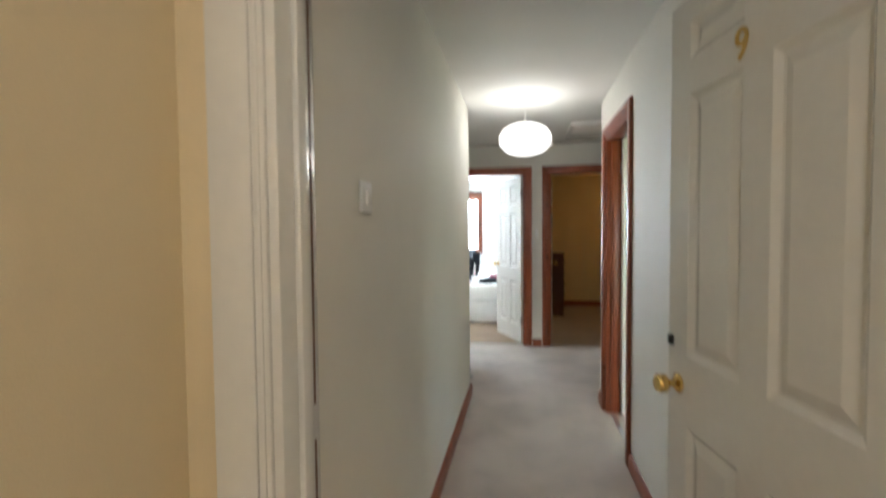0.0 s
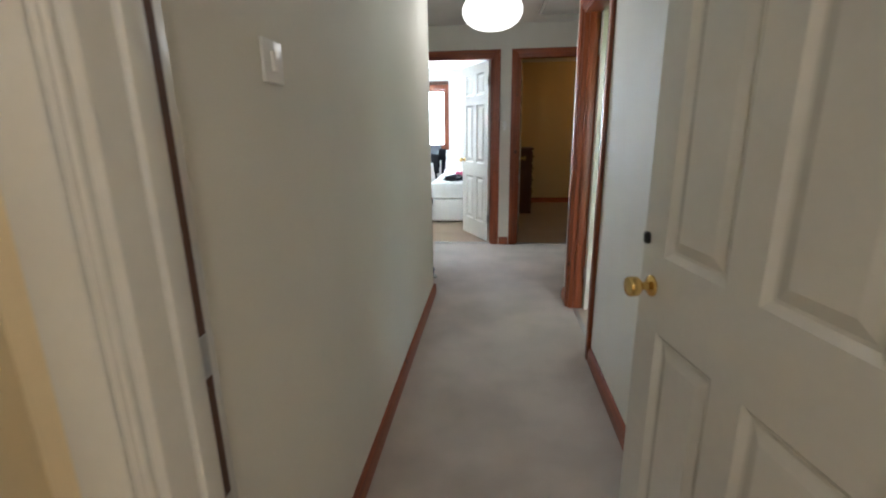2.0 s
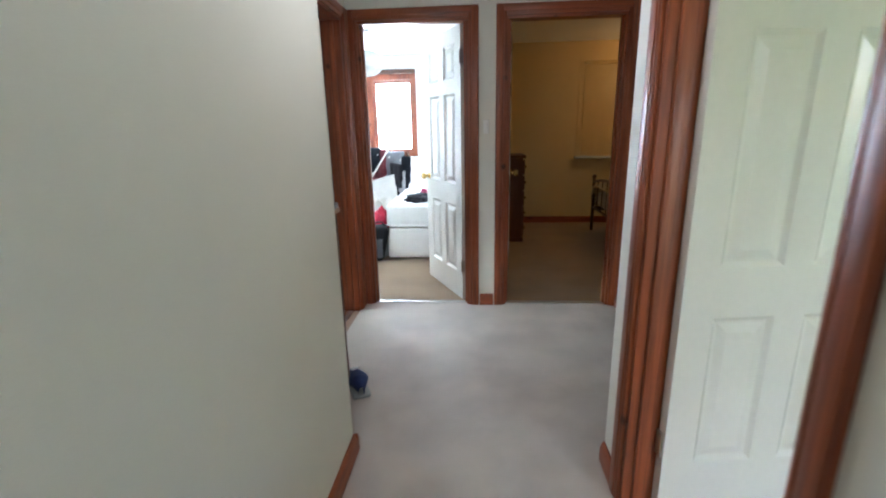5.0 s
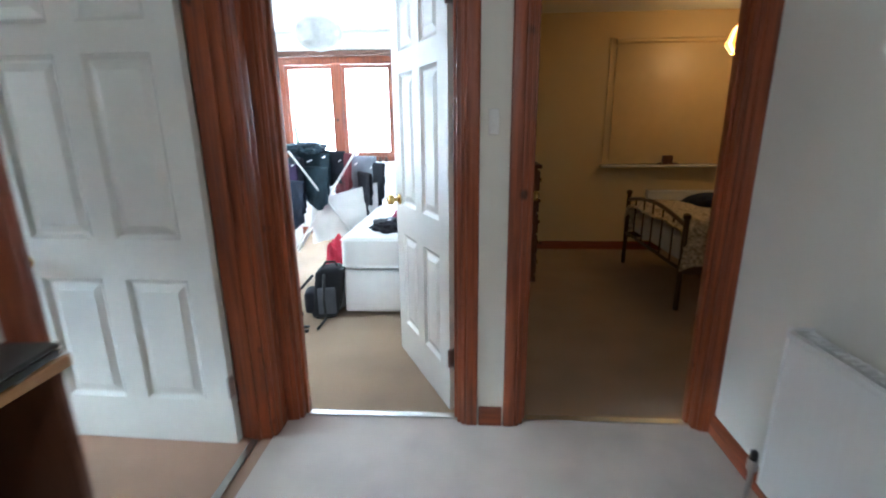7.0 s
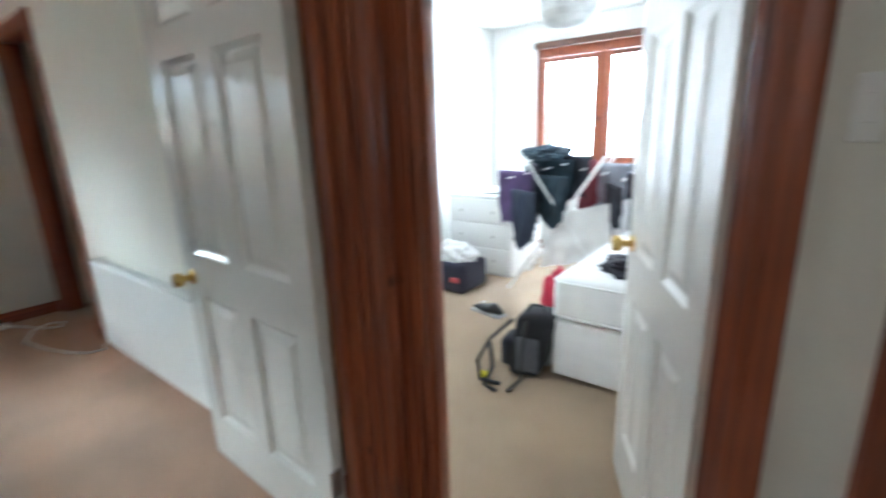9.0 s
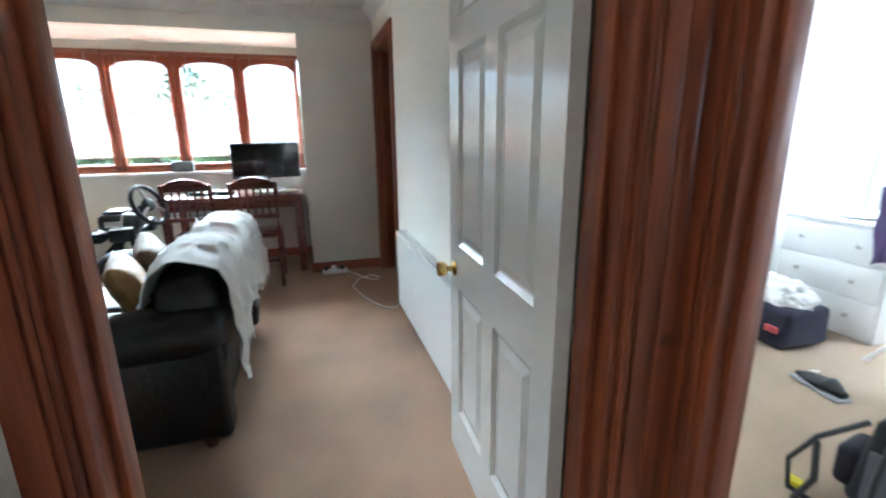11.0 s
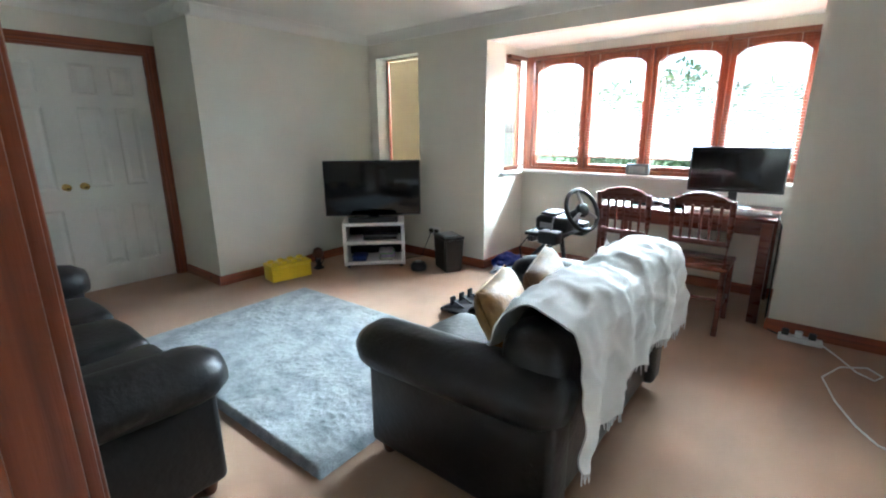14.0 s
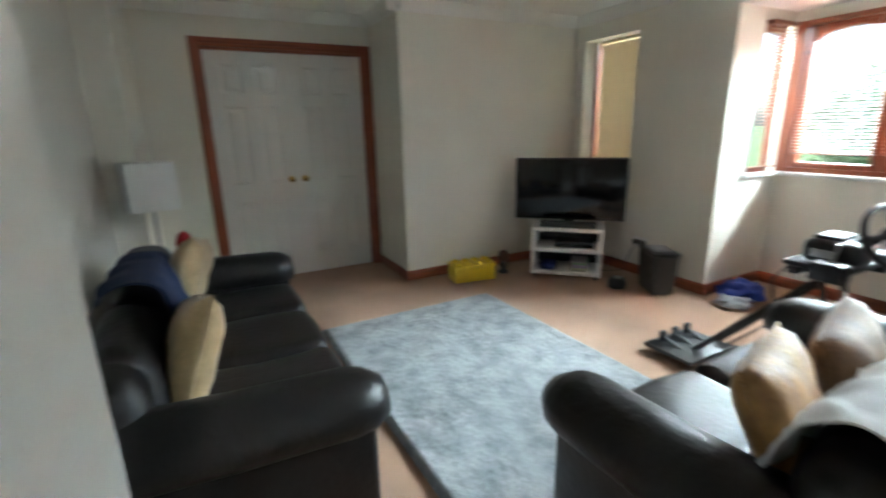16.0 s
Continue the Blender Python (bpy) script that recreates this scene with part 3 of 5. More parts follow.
bedwin = tagged(make("window_4", boxes((-2.15, 9.03, 0.88, -2.09, 9.09, 2.07), (-0.85, 9.03, 0.88, -0.79, 9.09, 2.07), (-2.09, 9.03, 0.88, -0.85, 9.09, 0.94), (-2.09, 9.03, 1.97, -0.85, 9.09, 2.07), (-1.515, 9.02, 0.94, -1.425, 9.09, 1.97)), WOOD_Z), "red-brown wooden bedroom window of two lights", "window", kind="structure")
for a, b in ((-2.09, -1.515), (-1.425, -0.85)):
    cs = part("casement", boxes((a + 0.002, 9.04, 0.942, a + 0.04, 9.08, 1.968), (b - 0.04, 9.04, 0.942, b - 0.002, 9.08, 1.968), (a + 0.04, 9.04, 0.942, b - 0.04, 9.08, 0.985), (a + 0.04, 9.04, 1.925, b - 0.04, 9.08, 1.968)), WOOD_Z, bedwin)
    pane(cs, a + 0.04, 9.056, 0.985, b - 0.04, 9.064, 1.925)
part("window_sill", rbox(-2.22, 8.93, 0.85, -0.72, 9.03, 0.88, 0.008), WHITE, bedwin, "white painted window sill")


def venetian(y0, y1, x, z_top, z_bottom, label, along="y", fixed=0.0):
    """A wooden venetian blind with open slats, head rail, bottom rail and cords."""
    root = thing("venetian_blind", label, "blind", pose(x, y0, z_bottom) if along == "y" else pose(y0, x, z_bottom, 0, 0, -90), "blinds in the bay")
    w, h = y1 - y0, z_top - z_bottom
    part("head_rail", rbox(-0.02, 0, h - 0.03, 0.02, w, h, 0.003), SLATM, root)
    part("bottom_rail", rbox(-0.014, 0, 0, 0.014, w, 0.012, 0.003), SLATM, root)
    n = int((h - 0.05) / 0.0235)
    bm = bmesh.new()
    bx(bm, -0.0125, 0.004, -0.0008, 0.0125, w - 0.004, 0.0008)
    first = None
    for i in range(n):
        z = 0.03 + i * 0.0235
        if first is None:
            first = part("slat", bm, SLATM, root, place=pose(0, 0, z, 0, 6, 0))
        else:
            ob = new("slat", first.data)
            ob.parent, ob.matrix_basis = root, pose(0, 0, z, 0, 6, 0)
    for y in (0.1, w - 0.1):
        part("cord", cyl(bmesh.new(), (0, y, 0.01), (0, y, h - 0.03), 0.0012, seg=6), THROWM, root)
    return root


for a, b in zip(Y4, Y4[1:]):
    venetian(a + 0.02, b - 0.02, -5.165, 2.02, 1.07, "brown slatted blind lowered over a bay light, slats open")
venetian(-5.14, -4.82, 2.345, 2.02, 0.97, "brown slatted blind on the bay's side window", along="x")

# ---- living room ----
def sofa(place, length, label, seats):
    """A leather sofa: local x along its length, front towards -y, from y = 0 (front) to y = 0.86 (back)."""
    root = thing("sofa", label, "sofa", place, "leather sofas")
    L = length
    part("base", rbox(0.12, 0.08, 0.05, L - 0.12, 0.80, 0.30, 0.03, 3), LEATHER, root)
    for s in (0, 1):
        bm = bmesh.new()
        x0, x1 = (0.055, 0.20) if s == 0 else (L - 0.20, L - 0.055)
        rb(bm, x0, 0.03, 0.05, x1, 0.855, 0.54, 0.03, 3)
        cx = 0.11 if s == 0 else L - 0.11
        rows, seg = 16, 20
        rings = []
        for i in range(rows + 1):
            u = i / rows
            y = -0.005 + 0.875 * u
            k = min(1, 0.72 + 3.2 * min(u, 1 - u)) if 0 < u < 1 else 0.62
            zc = 0.495 + 0.02 * math.sin(u * 2.2) + 0.05 * max(0, u - 0.5)
            rings.append([bm.verts.new((cx + 0.125 * k * math.cos(a) * (1 + 0.03 * noise.noise(Vector((u * 5, a, s)))), y, zc + 0.105 * k * math.sin(a))) for a in [2 * math.pi * j / seg for j in range(seg)]])
        for r0, r1 in zip(rings, rings[1:]):
            for j in range(seg):
                bm.faces.new((r0[j], r0[(j + 1) % seg], r1[(j + 1) % seg], r1[j]))
        bm.faces.new(rings[0])
        bm.faces.new(rings[-1][::-1])
        bmesh.ops.recalc_face_normals(bm, faces=bm.faces)
        part("armrest", bm, LEATHER, root, angle=70)
    w = (L - 0.42) / seats
    for i in range(seats):
        bm = rbox(0.21 + i * w + 0.004, 0.02, 0.29, 0.21 + (i + 1) * w - 0.004, 0.62, 0.44, 0.055, 4)
        bmesh.ops.subdivide_edges(bm, edges=[e for e in bm.edges if e.calc_length() > 0.2], cuts=5, use_grid_fill=True)
        for v in bm.verts:
            if v.co.z > 0.4:
                v.co.z += 0.014 * noise.noise(v.co * 5 + Vector((i, 0, 0))) + 0.012 * math.sin(math.pi * min(1, max(0, (v.co.x - 0.21 - i * w) / w)))
        part("seat_cushion", bm, LEATHER, root, angle=70)
    for i in range(seats):
        bm = rbox(0.19 + i * w + 0.002, 0.56, 0.40, 0.19 + (i + 1) * w + 0.035, 0.74, 0.77, 0.085, 5)
        for v in bm.verts:
            v.co.y += (v.co.z - 0.4) * 0.22 - 0.02 + 0.012 * noise.noise(v.co * 6 + Vector((i * 3, 1, 0)))
        part("back_cushion", bm, LEATHER, root, angle=70)
    bm = rbox(0.07, 0.62, 0.05, L - 0.07, 0.86, 0.745, 0.09, 5)
    for v in bm.verts:
        if v.co.z < 0.4:
            v.co.y = min(v.co.y, 0.81)
    part("backrest", bm, LEATHER, root, angle=70)
    for x in (0.11, L - 0.11):
        for y in (0.09, 0.76):
            part("foot", lathe([(0.022, 0.0), (0.026, 0.01), (0.034, 0.052)], 14, m=Matrix.Translation((x, y, 0))), BROWNBOARD, root, "dark wooden foot")
    return root


sofa(pose(-1.90, 3.41, 0, 0, 0, 0) @ Matrix.Translation((-1.44, 0, 0)), 1.44, "dark brown leather sofa with rolled arms, white throw over its back", 2)
sofa(pose(-1.50, 3.24, 0, 0, 0, -90), 1.86, "dark brown leather sofa against the wall with cushions", 3)


def throw_point(u, v):
    """The throw: u along the sofa, v from its front hem over the top to the back hem."""
    x = -2.03 - 1.27 * u
    front, over, back = 0.15, 0.34, 0.33 + 0.065 * (1 - u) ** 1.5 + 0.04 * math.sin(u * 9) + 0.02 * math.sin(u * 23)
    s = v * (front + over + back)
    top = 0.715 + 0.03 * abs(math.sin(u * math.pi * 2.0))
    if s < front:
        k = s / front
        y, z = 3.985 + 0.035 * k, 0.60 + (top - 0.60) * k
    elif s < front + over:
        a = math.pi * (s - front) / over
        y, z = 4.152 - 0.132 * math.cos(a), top + 0.055 * math.sin(a)
    else:
        k = s - front - over
        y, z = 4.285 + 0.022 * math.sin(u * 26 + k * 2) * min(1, k * 5) + 0.03 * k, top - k
    f = 0.022 * noise.noise(Vector((u * 7, v * 4, 0.3)))
    crease = 0.016 * (1 - abs(noise.noise(Vector((u * 6 + v * 3, v * 5 - u * 4, 4))) * 2.4)) ** 3 + 0.008 * noise.noise(Vector((u * 26, v * 11, 2)))
    if s > front + over:
        return (x + 0.02 * math.sin(v * 14), y + f * 0.6 + crease + 0.014, z)
    return (x + 0.012 * math.sin(v * 17), y + (f * 0.4 - crease * 0.5 if s < front else 0), z + f * 0.6 + crease + 0.016)


throw = thing("throw", "white cotton throw with a fringed hem draped over the sofa back", "throw", pose(-2.6, 4.2, 0.3))
inv = Matrix.Translation((2.6, -4.2, -0.3))
bm = grid(throw_point, 70, 60, 0.006)
bmesh.ops.transform(bm, matrix=inv, verts=bm.verts)
part("cloth", bm, THROWM, throw, angle=80)
bm = bmesh.new()
for i in range(90):
    p = inv @ Vector(throw_point(i / 89, 1.0))
    cyl(bm, p, p + Vector((random.uniform(-0.008, 0.008), random.uniform(-0.006, 0.006), -random.uniform(0.025, 0.05))), 0.0035, 0.002, seg=5)
fr = part("fringe", bm, THROWM, throw, "knotted cotton fringe")
tagged(fr, kind="stuff")


def cushion(x, y, z, rx, ry, rz, w, m, label, d=0.15, seed=0):
    c = thing("cushion", label, "cushion", pose(x, y, z, rx, ry, rz), "scatter cushions")
    part("cover", pillow(w, w, d, 0.45, seed), m, c, angle=80)
    pts = [(a * w / 2 * 0.985, 0, b * w / 2 * 0.985) for a, b in ((-1, -1), (1, -1), (1, 1), (-1, 1), (-1, -1))]
    part("piping", tube(pts, 0.004, 6), m, c)
    return c


cushion(-2.30, 3.90, 0.605, 24, 0, 16, 0.38, GOLDCLOTH, "gold satin cushion leaning on the sofa", 0.13, 1)
cushion(-2.70, 3.89, 0.60, 24, 6, 14, 0.38, TANCLOTH, "tan velvet cushion leaning on the sofa", 0.14, 2)
cushion(-0.965, 2.79, 0.62, 22, 16, -80, 0.40, CREAMCLOTH, "cream gold cushion on the dark sofa", 0.14, 3)
cushion(-0.955, 2.06, 0.66, 20, 14, -98, 0.42, CREAMCLOTH, "cream gold cushion leaning on the dark sofa", 0.14, 4)
blue = thing("blanket", "navy blue blanket hung over the sofa back", "blanket", pose(-0.83, 2.44, 0.515))


def blanket_point(u, v):
    y = -0.27 + 0.5 * u
    s = v * 0.72
    if s < 0.42:
        p = (-0.14 + 0.10 * s / 0.42, -0.03 + 0.30 * s / 0.42)
    else:
        a = math.pi * (s - 0.42) / 0.30
        p = (0.05 - 0.09 * math.cos(a), 0.27 + 0.05 * math.sin(a))
    f = 0.02 * noise.noise(Vector((u * 6, v * 6, 5)))
    return (p[0] - 0.035 + f, y + 0.02 * math.sin(v * 7), p[1] + 0.012 + f * 0.5)


part("cloth", grid(blanket_point, 30, 30, 0.006), BLUECLOTH, blue, angle=80)

# rug with a raised, tufted pile
rug = thing("rug", "thick grey shaggy rug on the carpet", "rug", pose(-2.355, 2.425, 0, 0, 0, 1.5))


def rug_point(u, v):
    e = min(u, 1 - u, v, 1 - v)
    z = 0.006 + 0.024 * min(1, e * 45)
    p = Vector((u * 24, v * 36, 0))
    z += (0.005 * noise.noise(p * 2.2) + 0.003 * noise.noise(p * 5)) * min(1, e * 30)
    return (-0.68 + 1.36 * u + 0.004 * noise.noise(p * 3), -0.98 + 1.96 * v + 0.004 * noise.noise(p * 3 + Vector((7, 0, 0))), z)


part("tufted_surface", grid(rug_point, 130, 180), RUGM, rug, angle=80)
part("backing", boxes((-0.675, -0.945, 0.001, 0.675, 0.945, 0.006)), DARKMETAL, rug, "dark rug backing")

# television corner
ST = pose(-3.80, 1.475, 0, 0, 0, 134.5)
stand = thing("tv_stand", "small white open television stand on castors", "tv stand", ST)
for x in (-0.30, 0.268):
    part("side_panel", rbox(x, -0.002, 0.035, x + 0.032, 0.36, 0.43, 0.003), WHITE, stand)
for z in (0.04, 0.245, 0.43):
    part("shelf", rbox(-0.30, -0.004, z, 0.30, 0.36, z + 0.032, 0.004), WHITE, stand)
part("back_panel", rbox(-0.27, 0.34, 0.07, 0.27, 0.348, 0.43, 0.002), BLACK, stand)
for x in (-0.26, 0.26):
    for y in (0.05, 0.31):
        part("castor", lathe([(0.012, 0.0), (0.018, 0.006), (0.018, 0.03), (0.012, 0.04)], 12, m=Matrix.Translation((x, y, 0))), BLACK, stand)
STI = ST @ pose(0, 0, 0.462)
tv = thing("television", "black flat-screen television switched off on the white stand", "television", STI @ pose(0.0, 0.16, 0))
part("casing", rbox(-0.47, -0.02, 0.05, 0.47, 0.035, 0.59, 0.008), BLACK, tv)
part("screen", rbox(-0.457, -0.0235, 0.07, 0.457, -0.0195, 0.577, 0.001), SCREEN, tv)
part("neck", rbox(-0.05, -0.01, 0.012, 0.05, 0.03, 0.08, 0.004), BLACK, tv)
part("foot", rbox(-0.24, -0.09, 0.0, 0.24, 0.12, 0.014, 0.005), BLACK, tv)
bar = thing("soundbar", "black soundbar in front of the television", "soundbar", STI @ pose(0, 0.04, 0))
part("body", rbox(-0.24, -0.03, 0, 0.24, 0.03, 0.055, 0.008, 3), BLACK, bar)
box = thing("set_top_box", "black set-top box on the upper shelf", "box", ST @ pose(0.06, 0.17, 0.277))
part("body", rbox(-0.17, -0.11, 0, 0.17, 0.11, 0.05, 0.004), BLACK, box)
part("front_strip", rbox(-0.16, -0.1125, 0.012, 0.16, -0.1095, 0.03, 0.001), SCREEN, box)
for i, (x, c, n) in enumerate(((-0.16, (0.03, 0.06, 0.28), 3), (0.12, (0.6, 0.6, 0.62), 6))):
    for k in range(n):
        cs = thing("disc_case", "flat disc case stacked on the lower shelf", "disc case", ST @ pose(x + random.uniform(-0.012, 0.012), 0.12, 0.072 + k * 0.0155, 0, 0, random.uniform(-6, 6)), "disc cases")
        part("case", rbox(-0.068, -0.095, 0, 0.068, 0.095, 0.0145, 0.002), cloth("case_print", [v * random.uniform(0.5, 1) for v in c]), cs)

bin_ = thing("waste_bin", "black rectangular bin standing by the socket", "bin", pose(-4.24, 2.06, 0, 0, 0, 62))
bm = boxes((-0.13, -0.09, 0, 0.13, 0.09, 0.33))
for v in bm.verts:
    if v.co.z > 0.1:
        v.co.x *= 1.12
        v.co.y *= 1.12
bmesh.ops.bevel(bm, geom=bm.edges[:], offset=0.015, segments=3, affect="EDGES")
part("body", bm, BLACK, bin_)
part("rim", rbox(-0.15, -0.105, 0.325, 0.15, 0.105, 0.345, 0.006), BLACK, bin_)
part("liner", rbox(-0.10, -0.07, 0.343, 0.08, 0.07, 0.356, 0.005), cloth("grey_paper", (0.45, 0.47, 0.5)), bin_, "crumpled grey paper on top")
sock = thing("wall_socket", "white double wall socket with two black plugs", "socket", pose(-4.47, 1.70, 0.30))
part("plate", rbox(0, -0.073, -0.043, 0.01, 0.073, 0.043, 0.003), WHITE, sock)
for y in (-0.035, 0.035):
    part("plug", rbox(0.009, y - 0.022, -0.022, 0.04, y + 0.022, 0.022, 0.006), BLACK, sock, "black plug")
cab = thing("television_cable", "black cable hanging from the socket", "cable")
part("lead", tube([(-4.43, 1.67, 0.28), (-4.38, 1.64, 0.15), (-4.36, 1.60, 0.03), (-4.30, 1.50, 0.008), (-4.15, 1.45, 0.008)], 0.004, 6), BLACK, cab)
pot = thing("round_tin", "small dark round tin on the carpet", "tin", pose(-4.02, 1.86, 0))
part("body", lathe([(0.05, 0), (0.075, 0.01), (0.08, 0.05), (0.06, 0.085), (0.02, 0.09)], 20), BLACK, pot)
part("lid", lathe([(0.03, 0.088), (0.03, 0.098), (0.008, 0.102)], 14), STEEL, pot)

tool = thing("storage_brick", "bright yellow toy-brick storage box on the carpet", "storage box", pose(-3.115, 1.02, 0, 0, 0, -8))
part("box", rbox(-0.19, -0.095, 0, 0.19, 0.095, 0.12, 0.006), YELLOWP, tool)
part("lid", rbox(-0.194, -0.099, 0.121, 0.194, 0.099, 0.155, 0.006), YELLOWP, tool)
for i in range(4):
    for j in range(2):
        part("stud", lathe([(0.028, 0.154), (0.028, 0.172), (0.024, 0.176)], 16, m=Matrix.Translation((-0.142 + i * 0.0945, -0.047 + j * 0.094, 0))), YELLOWP, tool)
vase = thing("ornament", "small dark metal ornament beside the stand", "ornament", pose(-3.46, 1.02, 0))
part("base", lathe([(0.05, 0), (0.055, 0.01), (0.03, 0.03), (0.02, 0.07), (0.035, 0.10)], 14), DARKMETAL, vase)
part("globe", lathe([(0.012, 0.10), (0.045, 0.125), (0.055, 0.16), (0.04, 0.20), (0.015, 0.215)], 14), BROWNBOARD, vase)
part("loop", tube([(0.05 * math.cos(a), 0.02, 0.10 + 0.05 * math.sin(a)) for a in [i * math.pi / 8 for i in range(17)]], 0.006, 6), DARKMETAL, vase)

# desk in the bay
desk = thing("dining_table", "polished mahogany table used as a desk in the bay", "table", pose(-4.85, 4.0, 0))
part("tabletop", rbox(-0.33, -0.60, 0.715, 0.33, 0.60, 0.74, 0.006), REDWOOD, desk)
for x in (-0.29, 0.27):
    part("apron", rbox(x, -0.52, 0.62, x + 0.02, 0.52, 0.715, 0.002), REDWOOD, desk)
for y in (-0.55, 0.53):
    part("apron", rbox(-0.27, y, 0.62, 0.27, y + 0.02, 0.715, 0.002), REDWOOD, desk)
for x in (-0.295, 0.295):
    for y in (-0.555, 0.555):
        part("leg", rbox(x - 0.033, y - 0.033, 0, x + 0.033, y + 0.033, 0.715, 0.006), REDWOOD, desk)


def dining_chair(place):
    """A slat-backed chair; it faces -x."""
    c = thing("dining_chair", "red-brown wooden dining chair with a slatted back at the table", "chair", place, "chairs at the table")
    part("seat", rbox(-0.21, -0.19, 0.43, 0.19, 0.19, 0.46, 0.012, 3), REDWOOD, c)
    for y in (-0.165, 0.165):
        part("leg", tube([(-0.18, y, 0), (-0.175, y, 0.43)], 0.019, 10), REDWOOD, c)
        part("back_post", tube([(0.20, y, 0), (0.17, y, 0.44), (0.19, y * 1.03, 0.70), (0.225, y * 1.05, 0.90)], 0.018, 10), REDWOOD, c)
        part("stretcher", tube([(-0.178, y, 0.18), (0.188, y, 0.18)], 0.011, 8), REDWOOD, c)
    part("stretcher", tube([(0, -0.165, 0.18), (0, 0.165, 0.18)], 0.011, 8), REDWOOD, c)

    def crest(u, v):
        y = -0.185 + 0.37 * u
        e = abs(2 * u - 1)
        hi = 0.925 + 0.018 * math.cos(math.pi * e * 1.0) - (0.012 if e > 0.72 else 0)
        return (0.21 + 0.03 * v - 0.02 * (1 - e * e), y, 0.845 + (hi - 0.845) * v)
    part("crest_rail", grid(crest, 24, 4, 0.022), REDWOOD, c)
    part("lower_rail", rbox(0.172, -0.16, 0.60, 0.192, 0.16, 0.635, 0.004), REDWOOD, c)
    for i in range(5):
        y = -0.11 + i * 0.055
        part("back_slat", tube([(0.182, y, 0.63), (0.19, y, 0.73), (0.205, y, 0.86)], 0.0095, 8), REDWOOD, c)
    return c


ch = dining_chair(pose(-4.33, 4.22, 0))
copy_thing(ch, pose(-4.33, 3.74, 0, 0, 0, -3))

mon = thing("monitor", "black computer monitor switched off on the table", "monitor", pose(-4.95, 4.28, 0.74, 0, 0, 8))
part("casing", rbox(-0.02, -0.315, 0.12, 0.02, 0.315, 0.46, 0.006), BLACK, mon)
part("screen", rbox(0.019, -0.303, 0.14, 0.0235, 0.303, 0.45, 0.001), SCREEN, mon)
part("stem", rbox(-0.045, -0.03, 0.01, -0.018, 0.03, 0.28, 0.005), BLACK, mon)
part("base", rbox(-0.11, -0.13, 0, 0.09, 0.13, 0.014, 0.005), BLACK, mon)
kb = thing("keyboard", "pale keyboard lying on the table", "keyboard", pose(-4.70, 4.36, 0.74, 0, 0, 4))
part("body", rbox(-0.07, -0.2, 0, 0.07, 0.2, 0.018, 0.005), cloth("pale_plastic", (0.5, 0.5, 0.52)), kb)
for i in range(4):
    part("key_row", rbox(-0.058 + i * 0.03, -0.19, 0.017, -0.034 + i * 0.03, 0.19, 0.024, 0.003), WHITE, kb)
for i, (x, y, r) in enumerate(((-4.72, 3.92, 20), (-4.80, 3.80, 70), (-4.70, 3.70, -15))):
    g = thing("game_controller", "small black controller on the table", "controller", pose(x, y, 0.742, 0, 0, r), "controllers on the table")
    part("body", rbox(-0.05, -0.075, 0, 0.05, 0.075, 0.035, 0.016, 3), BLACK, g)
    part("stick", lathe([(0.006, 0.03), (0.006, 0.045), (0.011, 0.05)], 10, m=Matrix.Translation((0.01, 0.03, 0))), BLACK, g)
    part("stick", lathe([(0.006, 0.03), (0.006, 0.045), (0.011, 0.05)], 10, m=Matrix.Translation((0.01, -0.03, 0))), BLACK, g)
paper = thing("paper_sheet", "white sheet of paper on the table", "paper", pose(-4.68, 3.55, 0.7405, 0, 0, 12))
part("sheet", rbox(-0.105, -0.148, 0, 0.105, 0.148, 0.002, 0.0005, 1), WHITE, paper)
clk = thing("digital_clock", "small grey digital clock on the window sill", "clock", pose(-5.165, 3.50, 0.93, 0, 0, 2))
part("case", rbox(-0.028, -0.10, 0, 0.028, 0.10, 0.10, 0.012, 3), cloth("grey_plastic", (0.16, 0.19, 0.2)), clk)
part("display", rbox(0.027, -0.07, 0.02, 0.0305, 0.07, 0.08, 0.001), cloth("display_green", (0.30, 0.36, 0.34)), clk, "pale display")

# racing wheel on its stand
rig = thing("racing_wheel_stand", "black racing wheel on a folding metal stand", "wheel stand", pose(-3.88, 3.38, 0, 0, 0, 0))
for x in (-0.11, 0.11):
    part("upright", tube([(x, 0.06, 0.03), (x, -0.05, 0.60)], 0.017, 8), DARKMETAL, rig)
    part("floor_rail", tube([(x, 0.22, 0.02), (x + 0.18, -0.30, 0.02), (x + 0.42, -0.62, 0.02)], 0.018, 8), DARKMETAL, rig)
    part("brace", tube([(x + 0.30, -0.46, 0.05), (x, -0.04, 0.56)], 0.016, 8), DARKMETAL, rig)
part("cross_bar", tube([(-0.28, 0.22, 0.02), (0.28, 0.22, 0.02)], 0.018, 8), DARKMETAL, rig)
part("deck", rbox(-0.17, -0.20, 0.60, 0.17, 0.08, 0.625, 0.004), DARKMETAL, rig)
part("wheel_base", rbox(-0.13, -0.15, 0.625, 0.13, 0.09, 0.745, 0.04, 3), BLACK, rig)
part("clamp", rbox(-0.18, -0.17, 0.56, 0.18, -0.12, 0.60, 0.006), DARKMETAL, rig)
part("badge", rbox(0.128, -0.10, 0.66, 0.134, 0.0, 0.70, 0.002), STEEL, rig)
mw = Matrix.Translation((0.0, 0.15, 0.79)) @ Vector((0.30, 0.85, 0.42)).to_track_quat("Z", "Y").to_matrix().to_4x4()
ring = [mw @ Vector((0.145 * math.cos(a), 0.145 * math.sin(a), 0)) for a in [2 * math.pi * i / 32 for i in range(33)]]
